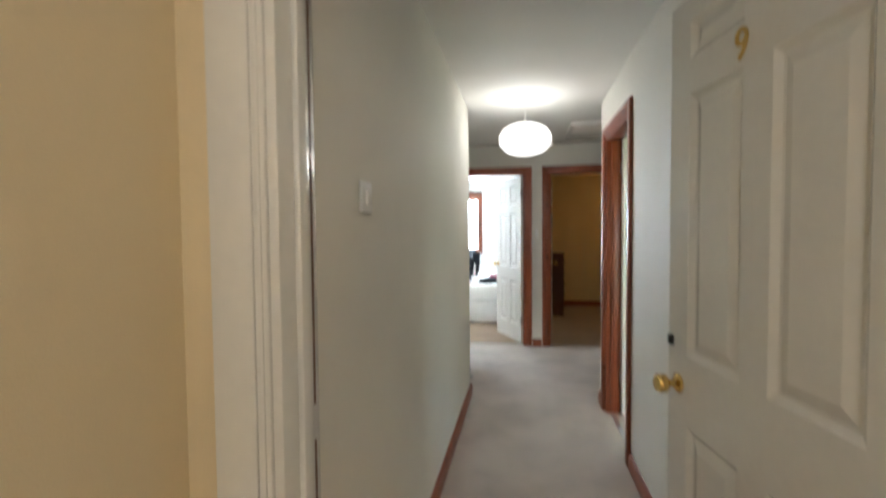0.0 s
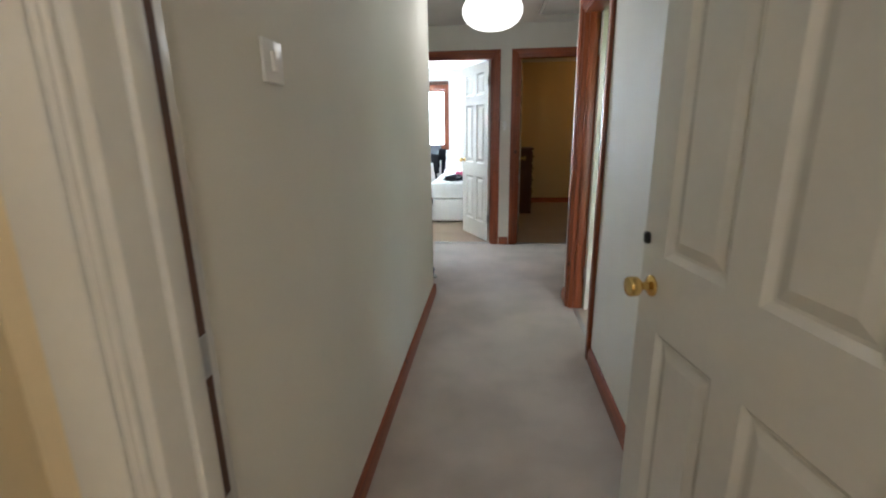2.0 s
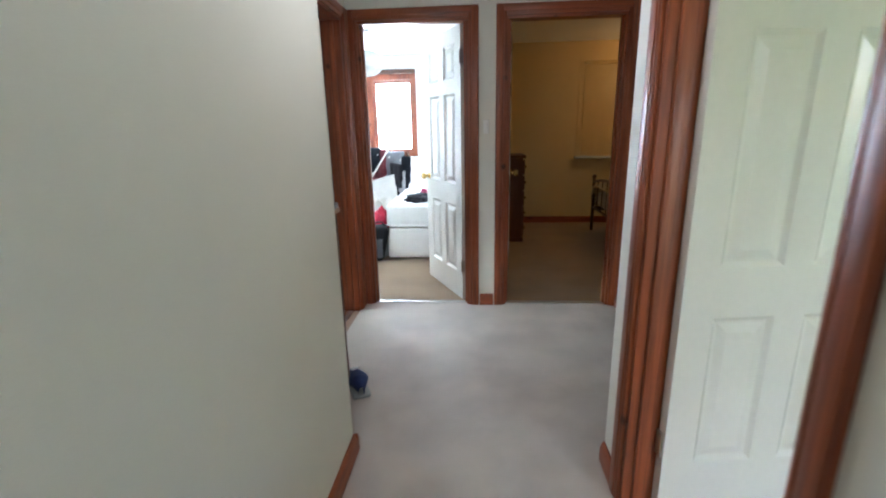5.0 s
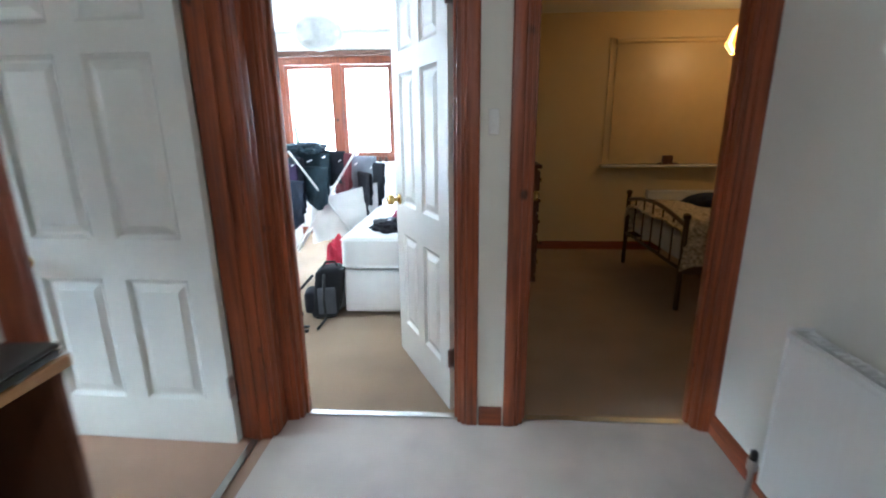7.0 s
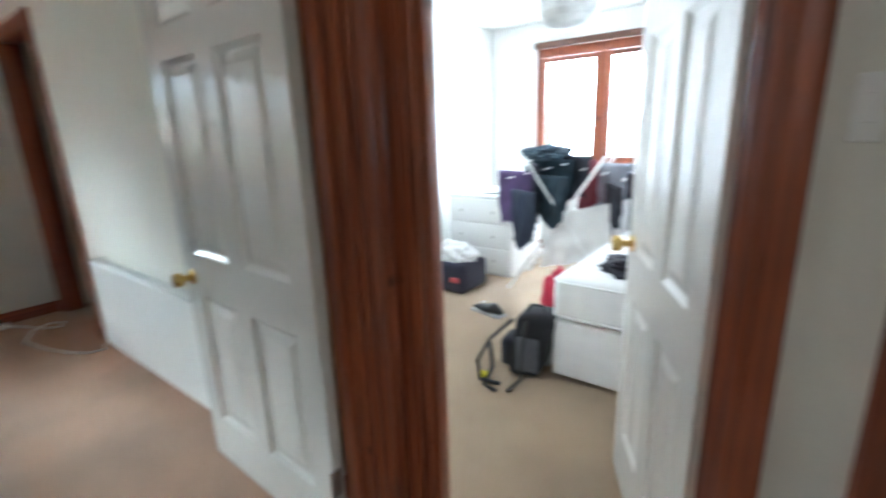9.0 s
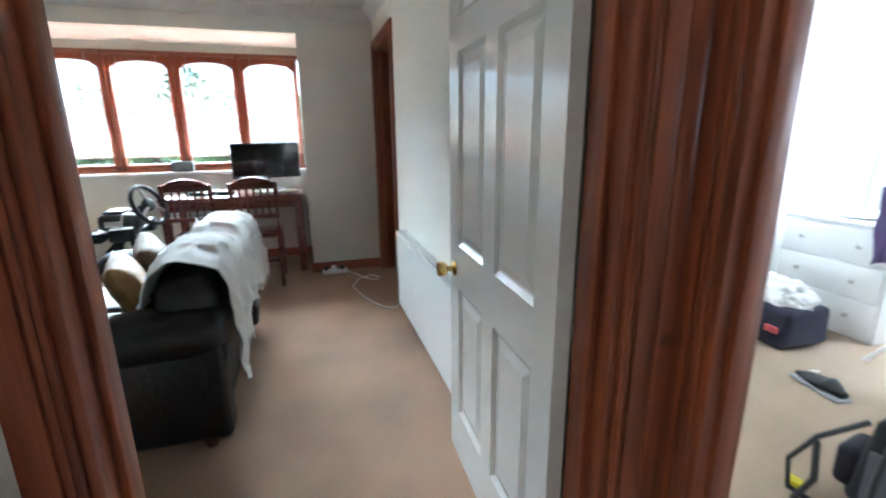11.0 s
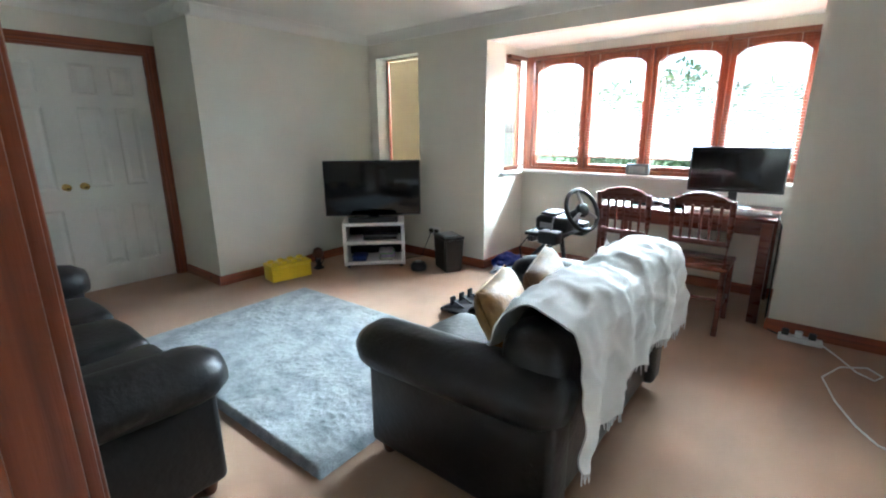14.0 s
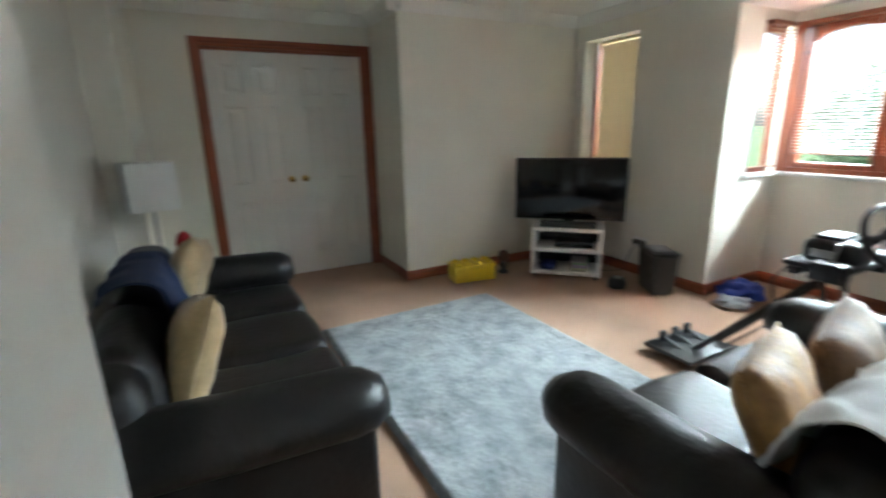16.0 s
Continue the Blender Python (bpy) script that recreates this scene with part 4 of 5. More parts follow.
rim = part("steering_wheel", tube(ring, 0.016, 10), LEATHER, rig, "leather-wrapped steering wheel")
for k in range(3):
    a = math.radians(90 + 120 * k)
    part("spoke", tube([mw @ Vector((0.02 * math.cos(a), 0.02 * math.sin(a), 0.01)), mw @ Vector((0.135 * math.cos(a), 0.135 * math.sin(a), 0))], 0.012, 8), STEEL, rim)
part("hub", lathe([(0.045, -0.02), (0.052, 0), (0.045, 0.02), (0.02, 0.028)], 18, m=mw), BLACK, rim)
part("shaft", tube([mw @ Vector((0, 0, -0.01)), (0.0, 0.0, 0.70)], 0.03, 12), BLACK, rig)
part("button_panel", rbox(-0.09, -0.12, 0.744, 0.09, 0.0, 0.765, 0.01, 2), DARKMETAL, rig)
part("cable", tube([(0.10, -0.15, 0.65), (0.16, -0.24, 0.50), (0.10, -0.22, 0.25), (0.20, -0.40, 0.05)], 0.006, 6), BLACK, rig)
part("shifter", rbox(0.18, -0.04, 0.58, 0.28, 0.10, 0.67, 0.012), BLACK, rig)
part("gear_stick", tube([(0.23, 0.03, 0.66), (0.23, 0.05, 0.76)], 0.007, 8), STEEL, rig)
part("side_box", rbox(-0.30, -0.08, 0.56, -0.18, 0.10, 0.66, 0.015), BLACK, rig)
part("pedal_plate", rbox(0.18, -0.66, 0.03, 0.58, -0.36, 0.055, 0.006), DARKMETAL, rig)
for i in range(3):
    part("pedal", rbox(0.24 + i * 0.11, -0.62, 0.06, 0.29 + i * 0.11, -0.60, 0.125, 0.005), DARKMETAL, rig)
    part("pedal_arm", tube([(0.265 + i * 0.11, -0.50, 0.05), (0.265 + i * 0.11, -0.605, 0.085)], 0.009, 6), DARKMETAL, rig)
bagb = thing("blue_bag", "crumpled blue and white carrier bag on the carpet", "bag", pose(-4.62, 2.52, 0))
bm = bmesh.new()
bmesh.ops.create_icosphere(bm, subdivisions=4, radius=1)
for v in bm.verts:
    k = 1 + 0.28 * noise.noise(v.co * 2.1) + 0.12 * noise.noise(v.co * 6)
    v.co = Vector((v.co.x * 0.18 * k, v.co.y * 0.14 * k, max(0.0, v.co.z * 0.09 * k + 0.06)))
part("sack", bm, cloth("blue_polythene", (0.02, 0.05, 0.32)), bagb, angle=60)
bm = bmesh.new()
bmesh.ops.create_icosphere(bm, subdivisions=4, radius=1)
for v in bm.verts:
    k = 1 + 0.3 * noise.noise(v.co * 2.4 + Vector((4, 0, 0)))
    v.co = Vector((0.17 + v.co.x * 0.13 * k, 0.05 + v.co.y * 0.11 * k, max(0.0, v.co.z * 0.05 * k + 0.03)))
part("spilled_cloth", bm, cloth("grey_cloth", (0.35, 0.38, 0.42)), bagb, "pale cloth spilling out", angle=60)

# extension lead by the wall
ext = thing("extension_lead", "white extension lead with plugs on the carpet", "cable")
part("socket_strip", rbox(-4.40, 4.72, 0.0, -4.33, 4.95, 0.035, 0.008), WHITE, ext)
for i in range(3):
    part("plug", rbox(-4.39, 4.735 + i * 0.07, 0.033, -4.345, 4.775 + i * 0.07, 0.07, 0.008), BLACK if i != 1 else WHITE, ext)
part("lead", tube([(-4.36, 4.95, 0.012), (-4.25, 5.02, 0.006), (-4.08, 5.10, 0.006), (-4.02, 5.17, 0.006), (-4.10, 5.21, 0.006), (-4.18, 5.15, 0.006), (-4.10, 5.03, 0.006), (-3.9, 4.95, 0.006), (-3.65, 5.0, 0.006), (-3.45, 5.07, 0.006), (-3.33, 5.14, 0.006), (-3.30, 5.22, 0.006), (-3.40, 5.26, 0.006)], 0.005, 6), WHITE, ext)
blk = thing("power_cable", "black cable trailing off the table end", "cable")
part("lead", tube([(-4.70, 4.60, 0.742), (-4.60, 4.627, 0.70), (-4.56, 4.63, 0.40), (-4.545, 4.632, 0.05), (-4.45, 4.66, 0.009), (-4.40, 4.72, 0.012)], 0.006, 6), BLACK, blk)


def radiator(place, length, h, label, rib=0.0022):
    """A double-panel radiator; local x along the wall, y = 0 at the wall, out towards -y."""
    r = thing("radiator", label, "radiator", place)
    bm = bmesh.new()
    n = int(length / 0.033)
    prof = []
    for i in range(n * 4 + 1):
        u = (i % 4) / 4
        prof.append((length * i / (n * 4), 0.0 if u in (0, 0.25) else -rib))
    rows = [[bm.verts.new((x, -0.098 + d, z)) for x, d in prof] for z in (0.02, h - 0.02)]
    for k in range(len(prof) - 1):
        bm.faces.new((rows[0][k], rows[0][k + 1], rows[1][k + 1], rows[1][k]))
    rb(bm, 0, -0.096, 0, length, -0.086, h - 0.012, 0.004)
    part("front_panel", bm, WHITE, r, angle=20)
    part("back_panel", rbox(0, -0.04, 0, length, -0.028, h - 0.012, 0.004), WHITE, r)
    part("seam", rbox(-0.002, -0.104, h - 0.03, length + 0.002, -0.084, h - 0.01, 0.004), WHITE, r)
    for x in (0, length - 0.006):
        part("side_cover", rbox(x, -0.104, 0.01, x + 0.006, -0.026, h, 0.002), WHITE, r)
    m = int(length / 0.028)
    first = None
    for i in range(m):
        x = 0.012 + i * 0.028
        if first is None:
            first = part("grille_bar", boxes((0, -0.083, h - 0.006, 0.006, -0.042, h - 0.002)), WHITE, r, place=pose(x, 0, 0))
        else:
            ob = new("grille_bar", first.data)
            ob.parent, ob.matrix_basis = r, pose(x, 0, 0)
    for x in (0.12, length - 0.14):
        part("bracket", rbox(x, -0.03, 0.1, x + 0.03, 0.0, h - 0.1, 0.002), STEEL, r)
    return r


radiator(pose(-3.10, 5.30, 0.11), 1.75, 0.53, "white panel radiator under the living room wall")
side_table = thing("side_table", "small dark side table behind the sofa end", "table", pose(-0.80, 1.12, 0))
part("tabletop", lathe([(0.17, 0.50), (0.175, 0.51), (0.17, 0.525)], 28), BROWNBOARD, side_table)
for a in (30, 150, 270):
    part("leg", tube([(0.12 * math.cos(radians(a)), 0.12 * math.sin(radians(a)), 0), (0.10 * math.cos(radians(a)), 0.10 * math.sin(radians(a)), 0.50)], 0.014, 8), BROWNBOARD, side_table)
lamp = thing("table_lamp", "table lamp with a square white fabric shade, unlit", "lamp", pose(-0.79, 1.14, 0.525, 0, 0, 12))
part("base", rbox(-0.06, -0.06, 0, 0.06, 0.06, 0.02, 0.006), STEEL, lamp)
part("stem", tube([(0, 0, 0.02), (0, 0, 0.40)], 0.012, 10), STEEL, lamp)
bm = boxes((-0.13, -0.13, 0.36, 0.13, 0.13, 0.64))
bmesh.ops.delete(bm, geom=[f for f in bm.faces if abs(f.normal.z) > 0.9 or f.calc_center_median().z in (0.36, 0.64)], context="FACES")
bmesh.ops.solidify(bm, geom=bm.faces[:], thickness=0.004)
part("shade", bm, mat("shade_linen", (0.78, 0.77, 0.74), 0.9, var=0.02, bump=0.3, bscale=300), lamp)
red = thing("red_ornament", "small red ornament beside the lamp", "ornament", pose(-0.92, 1.06, 0.525))
part("body", lathe([(0.03, 0), (0.045, 0.05), (0.05, 0.12), (0.035, 0.17), (0.01, 0.19)], 16), cloth("red_glaze", (0.45, 0.02, 0.03)), red)

# ---- hall and landing ----
def text_mesh(body, size, depth):
    cu = bpy.data.curves.new("t", "FONT")
    cu.body, cu.size, cu.extrude, cu.align_x = body, size, depth, "CENTER"
    ob = new("t", cu)
    me = bpy.data.meshes.new_from_object(ob.evaluated_get(bpy.context.evaluated_depsgraph_get()))
    bpy.data.objects.remove(ob)
    bm = bmesh.new()
    bm.from_mesh(me)
    bpy.data.meshes.remove(me)
    return bm


bm = text_mesh("9", 0.105, 0.002)
bmesh.ops.transform(bm, matrix=Matrix(((-1, 0, 0, 0.435), (0, 0, 1, 0.041), (0, 1, 0, 1.715), (0, 0, 0, 1))), verts=bm.verts)
part("numeral", bm, BRASS, entrance, "brass number nine")
part("lock", rbox(0.730, 0.036, 0.972, 0.758, 0.050, 1.005, 0.010, 3), DARKMETAL, entrance, "small dark night latch")
part("closer_plate", rbox(0.012, 0.0375, 0.72, 0.036, 0.046, 0.80, 0.008, 3), STEEL, entrance, "worn metal closer plate")
# near-black strip that draws the shade of the open hinge gap
gap_shade = part("gap_shade", boxes((-0.006, 0.0, 0.0, -0.001, 0.009, 1.97)), DARKMETAL, entrance, "dark strip standing for the shade in the hinge gap")
structure("trim_rebate_strip", rbox(-0.4105, 0.812, 0.0, -0.4075, 0.840, 1.985, 0.001, 1), BROWNBOARD, "bare dark brown strip worn through on the entrance rebate", "trim")
for z0, z1 in ((0.92, 0.99), (0.60, 0.70)):
    tagged(make("strike_plate", rbox(-0.408, 0.814, z0, -0.405, 0.838, z1, 0.001, 1), STEEL), "worn metal strike plate on the entrance frame", "strike plate", kind="structure")


def light_switch(name, place, label, rockers=1):
    r = thing(name, label, "switch", place)
    part("plate", rbox(-0.043, -0.009, -0.043, 0.043, 0, 0.043, 0.004, 3), WHITE, r)
    for i in range(rockers):
        part("rocker", rbox(-0.014, -0.015, -0.02, 0.014, -0.008, 0.02, 0.003), WHITE, r)
    return r


light_switch("light_switch", pose(-0.43, 1.20, 1.425, 0, 0, 90), "white light switch on the pale hall wall")
st = thing("light_switch", "narrow white switch plate between the bedroom doors", "switch", pose(0.15, 5.31, 1.30))
part("plate", rbox(-0.019, -0.01, -0.047, 0.019, 0, 0.047, 0.004, 3), WHITE, st)
part("rocker", rbox(-0.010, -0.015, -0.02, 0.010, -0.009, 0.02, 0.003), WHITE, st)

pend = thing("pendant_light", "lit white paper pendant shade under the hall ceiling", "lamp", pose(0.015, 3.43, 2.30))
part("ceiling_rose", lathe([(0.045, 0.0), (0.045, -0.012), (0.02, -0.03)], 18), WHITE, pend)
part("flex", tube([(0, 0, -0.02), (0, 0, -0.20)], 0.004, 6), WHITE, pend)
prof = []
for i in range(25):
    a = -math.pi / 2 + math.pi * i / 24
    prof.append((max(0.02, 0.19 * math.cos(a) ** 0.8) * (1 + 0.012 * (i % 2)), -0.30 + 0.115 * math.sin(a)))
sh = part("shade", lathe(prof, 40), HALLSHADE, pend, "glowing pleated paper shade", angle=10)
sh.visible_shadow = False

hatch = tagged(make("loft_hatch", rbox(0.46, 4.30, 2.268, 0.98, 4.86, 2.2995, 0.006), GLOSS), "white loft hatch in the landing ceiling", "hatch", kind="structure")
for b in ((0.43, 4.27, 2.275, 0.459, 4.89, 2.2995), (0.981, 4.27, 2.275, 1.01, 4.89, 2.2995), (0.459, 4.27, 2.275, 0.981, 4.299, 2.2995), (0.459, 4.861, 2.275, 0.981, 4.89, 2.2995)):
    part("frame", boxes(b), GLOSS, hatch)

bc = thing("bookcase", "low oak-effect bookcase with cluttered open shelves", "bookcase", pose(-0.775, 3.685, 0))
for y in (0.0, 0.44):
    part("side_panel", rbox(0, y, 0, 0.20, y + 0.018, 0.93, 0.002), BROWNBOARD, bc)
for z in (0.05, 0.33, 0.61):
    part("shelf", rbox(0.006, 0.018, z, 0.20, 0.44, z + 0.018, 0.002), OAK, bc)
part("top", rbox(-0.0, -0.006, 0.93, 0.215, 0.464, 0.95, 0.003), OAK, bc)
part("back_panel", rbox(0.0, 0.018, 0.05, 0.006, 0.44, 0.93, 0.001), BROWNBOARD, bc)
lp = thing("laptop", "closed black laptop on the bookcase", "laptop", pose(-0.655, 3.96, 0.95, 0, 0, 6))
part("base", rbox(-0.11, -0.17, 0.003, 0.11, 0.17, 0.016, 0.005), BLACK, lp)
part("lid", rbox(-0.11, -0.17, 0.0165, 0.11, 0.17, 0.026, 0.004), BLACK, lp)
for i in range(3):
    pp = thing("paper_sheet", "loose cream paper sheet under the laptop", "paper", pose(-0.64, 4.085 + i * 0.012, 0.9505 + i * 0.0006, 0, 0, 20 - 14 * i), "papers")
    part("sheet", boxes((-0.07, -0.05, 0, 0.07, 0.05, 0.0005)), CREAMCLOTH if i == 1 else WHITE, pp)
mouse = thing("headphones", "grey headphones lying on the bookcase", "headphones", pose(-0.66, 3.745, 0.95))
part("band", tube([(0.05 * math.cos(a), 0.055 * math.sin(a), 0.02 + 0.025 * math.sin(a)) for a in [i * math.pi / 10 for i in range(11)]], 0.009, 8), STEEL, mouse)
for x in (-0.05, 0.05):
    part("ear_cup", rbox(x - 0.02, -0.035, 0.0, x + 0.02, 0.02, 0.05, 0.014, 3), BLACK, mouse)
cols = [(0.25, 0.05, 0.05), (0.05, 0.16, 0.07), (0.4, 0.42, 0.48), (0.06, 0.07, 0.2), (0.3, 0.27, 0.2), (0.55, 0.55, 0.58), (0.08, 0.14, 0.3)]
y = 3.712
for i in range(10):
    t = random.uniform(0.018, 0.034)
    h = random.uniform(0.17, 0.23)
    bk = thing("book", "upright book on the lower shelf", "book", pose(-0.66, y, 0.348, 0, random.uniform(-1, 1), 0), "books on the shelf")
    part("cover", boxes((-0.075, 0, 0, 0.07, 0.002, h), (-0.075, t - 0.002, 0, 0.07, t, h), (0.068, 0.002, 0, 0.07, t - 0.002, h)), cloth("book_cover", cols[i % 7]), bk)
    part("page_block", boxes((-0.07, 0.002, 0.003, 0.068, t - 0.002, h - 0.004)), CREAMCLOTH, bk)
    y += t + 0.004
for i in range(4):
    bk = thing("magazine", "flat magazine lying on the middle shelf", "magazine", pose(-0.66, 4.0, 0.628 + i * 0.009, 0, 0, random.uniform(-12, 12)), "magazines")
    part("cover", rbox(-0.085, -0.11, 0, 0.085, 0.11, 0.008, 0.001, 1), cloth("magazine_cover", [(0.05, 0.05, 0.06), (0.6, 0.6, 0.6), (0.3, 0.03, 0.03), (0.7, 0.7, 0.68)][i]), bk)
glass = thing("wire_basket", "small wire basket on the middle shelf", "basket", pose(-0.64, 3.80, 0.628))
for z in (0.004, 0.03, 0.055):
    part("hoop", tube([((0.06 + z * 0.3) * math.cos(a), (0.06 + z * 0.3) * math.sin(a), z) for a in [2 * math.pi * i / 20 for i in range(21)]], 0.003, 6), STEEL, glass)
for k in range(8):
    a = k * math.pi / 4
    part("wire", tube([(0.061 * math.cos(a), 0.061 * math.sin(a), 0.004), (0.077 * math.cos(a), 0.077 * math.sin(a), 0.055)], 0.002, 5), STEEL, glass)


def shoe(place, m, label):
    s = thing("shoe", label, "shoe", place, "shoes")

    def f(u, v):
        a = 2 * math.pi * v
        L = -0.13 + 0.26 * u
        w = 0.045 * (1 - 0.25 * math.cos(u * 7)) * math.sin(math.pi * min(0.97, max(0.03, u))) ** 0.35
        hgt = 0.075 - 0.035 * u if u > 0.3 else 0.085
        return (w * math.cos(a), L, 0.016 + hgt * max(0, 0.5 + 0.5 * math.sin(a)) * math.sin(math.pi * min(0.96, max(0.04, u))) ** 0.3)
    part("upper", grid(f, 20, 20), m, s, angle=80)
    part("sole", rbox(-0.046, -0.135, 0, 0.046, 0.135, 0.02, 0.009), cloth("sole_rubber", (0.45, 0.45, 0.45)), s)
    part("laces", tube([(-0.02, 0.02, 0.085), (0.02, 0.035, 0.082), (-0.02, 0.05, 0.076), (0.02, 0.065, 0.07)], 0.003, 6), WHITE, s)
    return s


NAVY = cloth("navy_canvas", (0.02, 0.04, 0.16))
shoe(pose(-0.545, 4.16, 0, 0, 0, 25), NAVY, "navy canvas shoe on the carpet by the bookcase")

sc = thing("shoe_cabinet", "slim white tip-out shoe cabinet on the landing", "shoe cabinet", pose(0.86, 3.715, 0))
part("carcass", rbox(0.02, 0, 0.0, 0.245, 0.535, 0.81, 0.003), WHITE, sc)
part("top", rbox(-0.004, -0.004, 0.818, 0.247, 0.539, 0.845, 0.005), WHITE, sc)
part("flap", rbox(0, 0.003, 0.415, 0.018, 0.532, 0.795, 0.004), WHITE, sc)
part("flap", rbox(0, 0.003, 0.02, 0.018, 0.532, 0.405, 0.004), WHITE, sc)
# the slot's shade is a black box filling the gap above the flap
part("grip_slot_shade", boxes((0.004, 0.02, 0.797, 0.022, 0.515, 0.8175)), BLACK, sc, "black strip standing for the shade in the finger slot")
l2 = thing("laptop", "closed glossy black laptop on the shoe cabinet", "laptop", pose(0.985, 4.03, 0.845, 0, 0, 82))
part("base", rbox(-0.165, -0.115, 0.004, 0.165, 0.115, 0.02, 0.008), BLACK, l2)
part("lid", rbox(-0.165, -0.115, 0.021, 0.165, 0.115, 0.034, 0.007), SCREEN, l2)
part("trim_line", rbox(-0.166, -0.116, 0.0195, 0.166, 0.116, 0.0215, 0.0005, 1), STEEL, l2)
radiator(pose(1.11, 4.84, 0.13, 0, 0, -90), 0.58, 0.57, "white panel radiator on the landing wall", 0.0004)
valve = thing("radiator_valve", "metal radiator pipe with valve rising from the carpet", "valve", pose(1.04, 4.92, 0))
part("pipe", tube([(0, 0, 0), (0, 0, 0.15)], 0.0085, 8), STEEL, valve)
part("body", lathe([(0.012, 0.12), (0.017, 0.13), (0.017, 0.16), (0.012, 0.17)], 12), STEEL, valve)
part("cap", lathe([(0.014, 0.17), (0.012, 0.20), (0.006, 0.205)], 12), BLACK, valve)
for n, b in enumerate(((-0.69, 5.335, 0.0005, 0.01, 5.372, 0.006), (0.30, 5.335, 0.0005, 1.03, 5.372, 0.006), (-0.862, 4.33, 0.0005, -0.83, 5.16, 0.006), (0.62, 2.73, 0.0005, 0.652, 3.43, 0.006))):
    structure("trim_threshold_%d" % (n + 1), rbox(*b, 0.002, 1), STEEL, "metal carpet threshold strip", "threshold strip")

# ---- first bedroom ----
bed = thing("divan_bed", "white divan bed with a bare white mattress", "bed", pose(-0.81, 6.48, 0))
part("divan_base", rbox(0.0, 0.0, 0.025, 0.90, 1.90, 0.33, 0.018, 3), BEDWHITE, bed)
part("mattress", rbox(-0.006, -0.006, 0.335, 0.905, 1.905, 0.565, 0.045, 4), BEDWHITE, bed)
for z in (0.36, 0.54):
    part("piping", tube([(-0.004, 1.86, z), (-0.006, 0.03, z), (0.03, -0.006, z), (0.86, -0.006, z)], 0.006, 6), WHITE, bed)
for x in (0.08, 0.82):
    for y in (0.08, 1.8):
        part("castor", lathe([(0.02, 0), (0.022, 0.026)], 10, m=Matrix.Translation((x, y, 0))), BLACK, bed)


def heap(name, place, sx, sy, sz, m, label, category, seed, rough=0.4):
    """A crumpled soft heap."""
    t = thing(name, label, category, place)
    bm = bmesh.new()
    bmesh.ops.create_icosphere(bm, subdivisions=5, radius=1)
    for v in bm.verts:
        k = 1 + rough * noise.noise(v.co * 1.8 + Vector((seed, 0, 0))) + 0.45 * rough * noise.noise(v.co * 5 + Vector((0, seed, 0))) + 0.15 * rough * noise.noise(v.co * 13)
        v.co = Vector((v.co.x * sx * k, v.co.y * sy * k, max(0, v.co.z * sz * k + sz * 0.5)))
    part("cloth", bm, m, t, angle=60)
    return t


heap("folded_clothes", pose(-0.52, 6.74, 0.566), 0.15, 0.13, 0.05, cloth("dark_knit", (0.02, 0.02, 0.03)), "dark clothes dropped on the mattress", "clothes", 3)
heap("folded_clothes", pose(-0.43, 6.88, 0.566), 0.10, 0.09, 0.07, cloth("pink_knit", (0.5, 0.06, 0.14)), "pink clothes dropped on the mattress", "clothes", 8)
heap("duvet", pose(-0.25, 7.55, 0.566), 0.25, 0.45, 0.10, BEDWHITE, "white bundled bedding on the mattress", "bedding", 12, 0.3)

pack = thing("backpack", "black backpack with straps slumped against the bed", "backpack", pose(-0.95, 6.47, 0, 0, 0, 10))
bm = rbox(-0.10, -0.09, 0, 0.10, 0.13, 0.36, 0.06, 4)
for v in bm.verts:
    v.co.x += v.co.z * 0.18
    v.co += Vector((noise.noise(v.co * 9), noise.noise(v.co * 9 + Vector((5, 0, 0))), 0)) * 0.02
part("bag", bm, cloth("black_nylon", (0.014, 0.014, 0.018)), pack, angle=60)
part("pocket", rbox(-0.13, -0.07, 0.04, -0.05, 0.10, 0.20, 0.03, 3), cloth("dark_nylon", (0.02, 0.02, 0.03)), pack)
part("strap", tube([(-0.05, -0.08, 0.33), (-0.16, -0.13, 0.22), (-0.22, -0.16, 0.10), (-0.19, -0.2, 0.015), (-0.08, -0.2, 0.012)], 0.010, 6), BLACK, pack)
part("strap", tube([(0.02, -0.08, 0.33), (0.02, -0.17, 0.18), (0.03, -0.2, 0.06), (-0.02, -0.26, 0.014)], 0.010, 6), BLACK, pack)
part("back_panel", rbox(-0.03, -0.105, 0.05, 0.09, -0.085, 0.24, 0.009, 3), cloth("grey_mesh", (0.12, 0.125, 0.14)), pack, "grey padded back panel")
part("handle", tube([(0.0, -0.02, 0.355), (0.03, -0.02, 0.40), (0.09, -0.02, 0.40), (0.11, -0.02, 0.36)], 0.008, 6), BLACK, pack)
part("webbing", tube([(-0.16, -0.13, 0.2), (-0.12, -0.2, 0.1), (-0.15, -0.24, 0.012), (-0.08, -0.27, 0.01)], 0.012, 6), BLACK, pack)
part("buckle", rbox(-0.21, -0.19, 0.01, -0.15, -0.15, 0.04, 0.006), cloth("yellow_buckle", (0.7, 0.6, 0.02)), pack, "yellow buckle")
heap("shopping_bag", pose(-0.93, 6.70, 0.0), 0.10, 0.14, 0.18, cloth("grey_bag", (0.5, 0.52, 0.55)), "pale grey carrier bag beside the bed", "bag", 5, 0.25)
heap("shopping_bag", pose(-0.94, 6.86, 0.0), 0.10, 0.12, 0.32, cloth("red_bag", (0.62, 0.03, 0.07)), "bright red bag beside the bed", "bag", 7, 0.25)

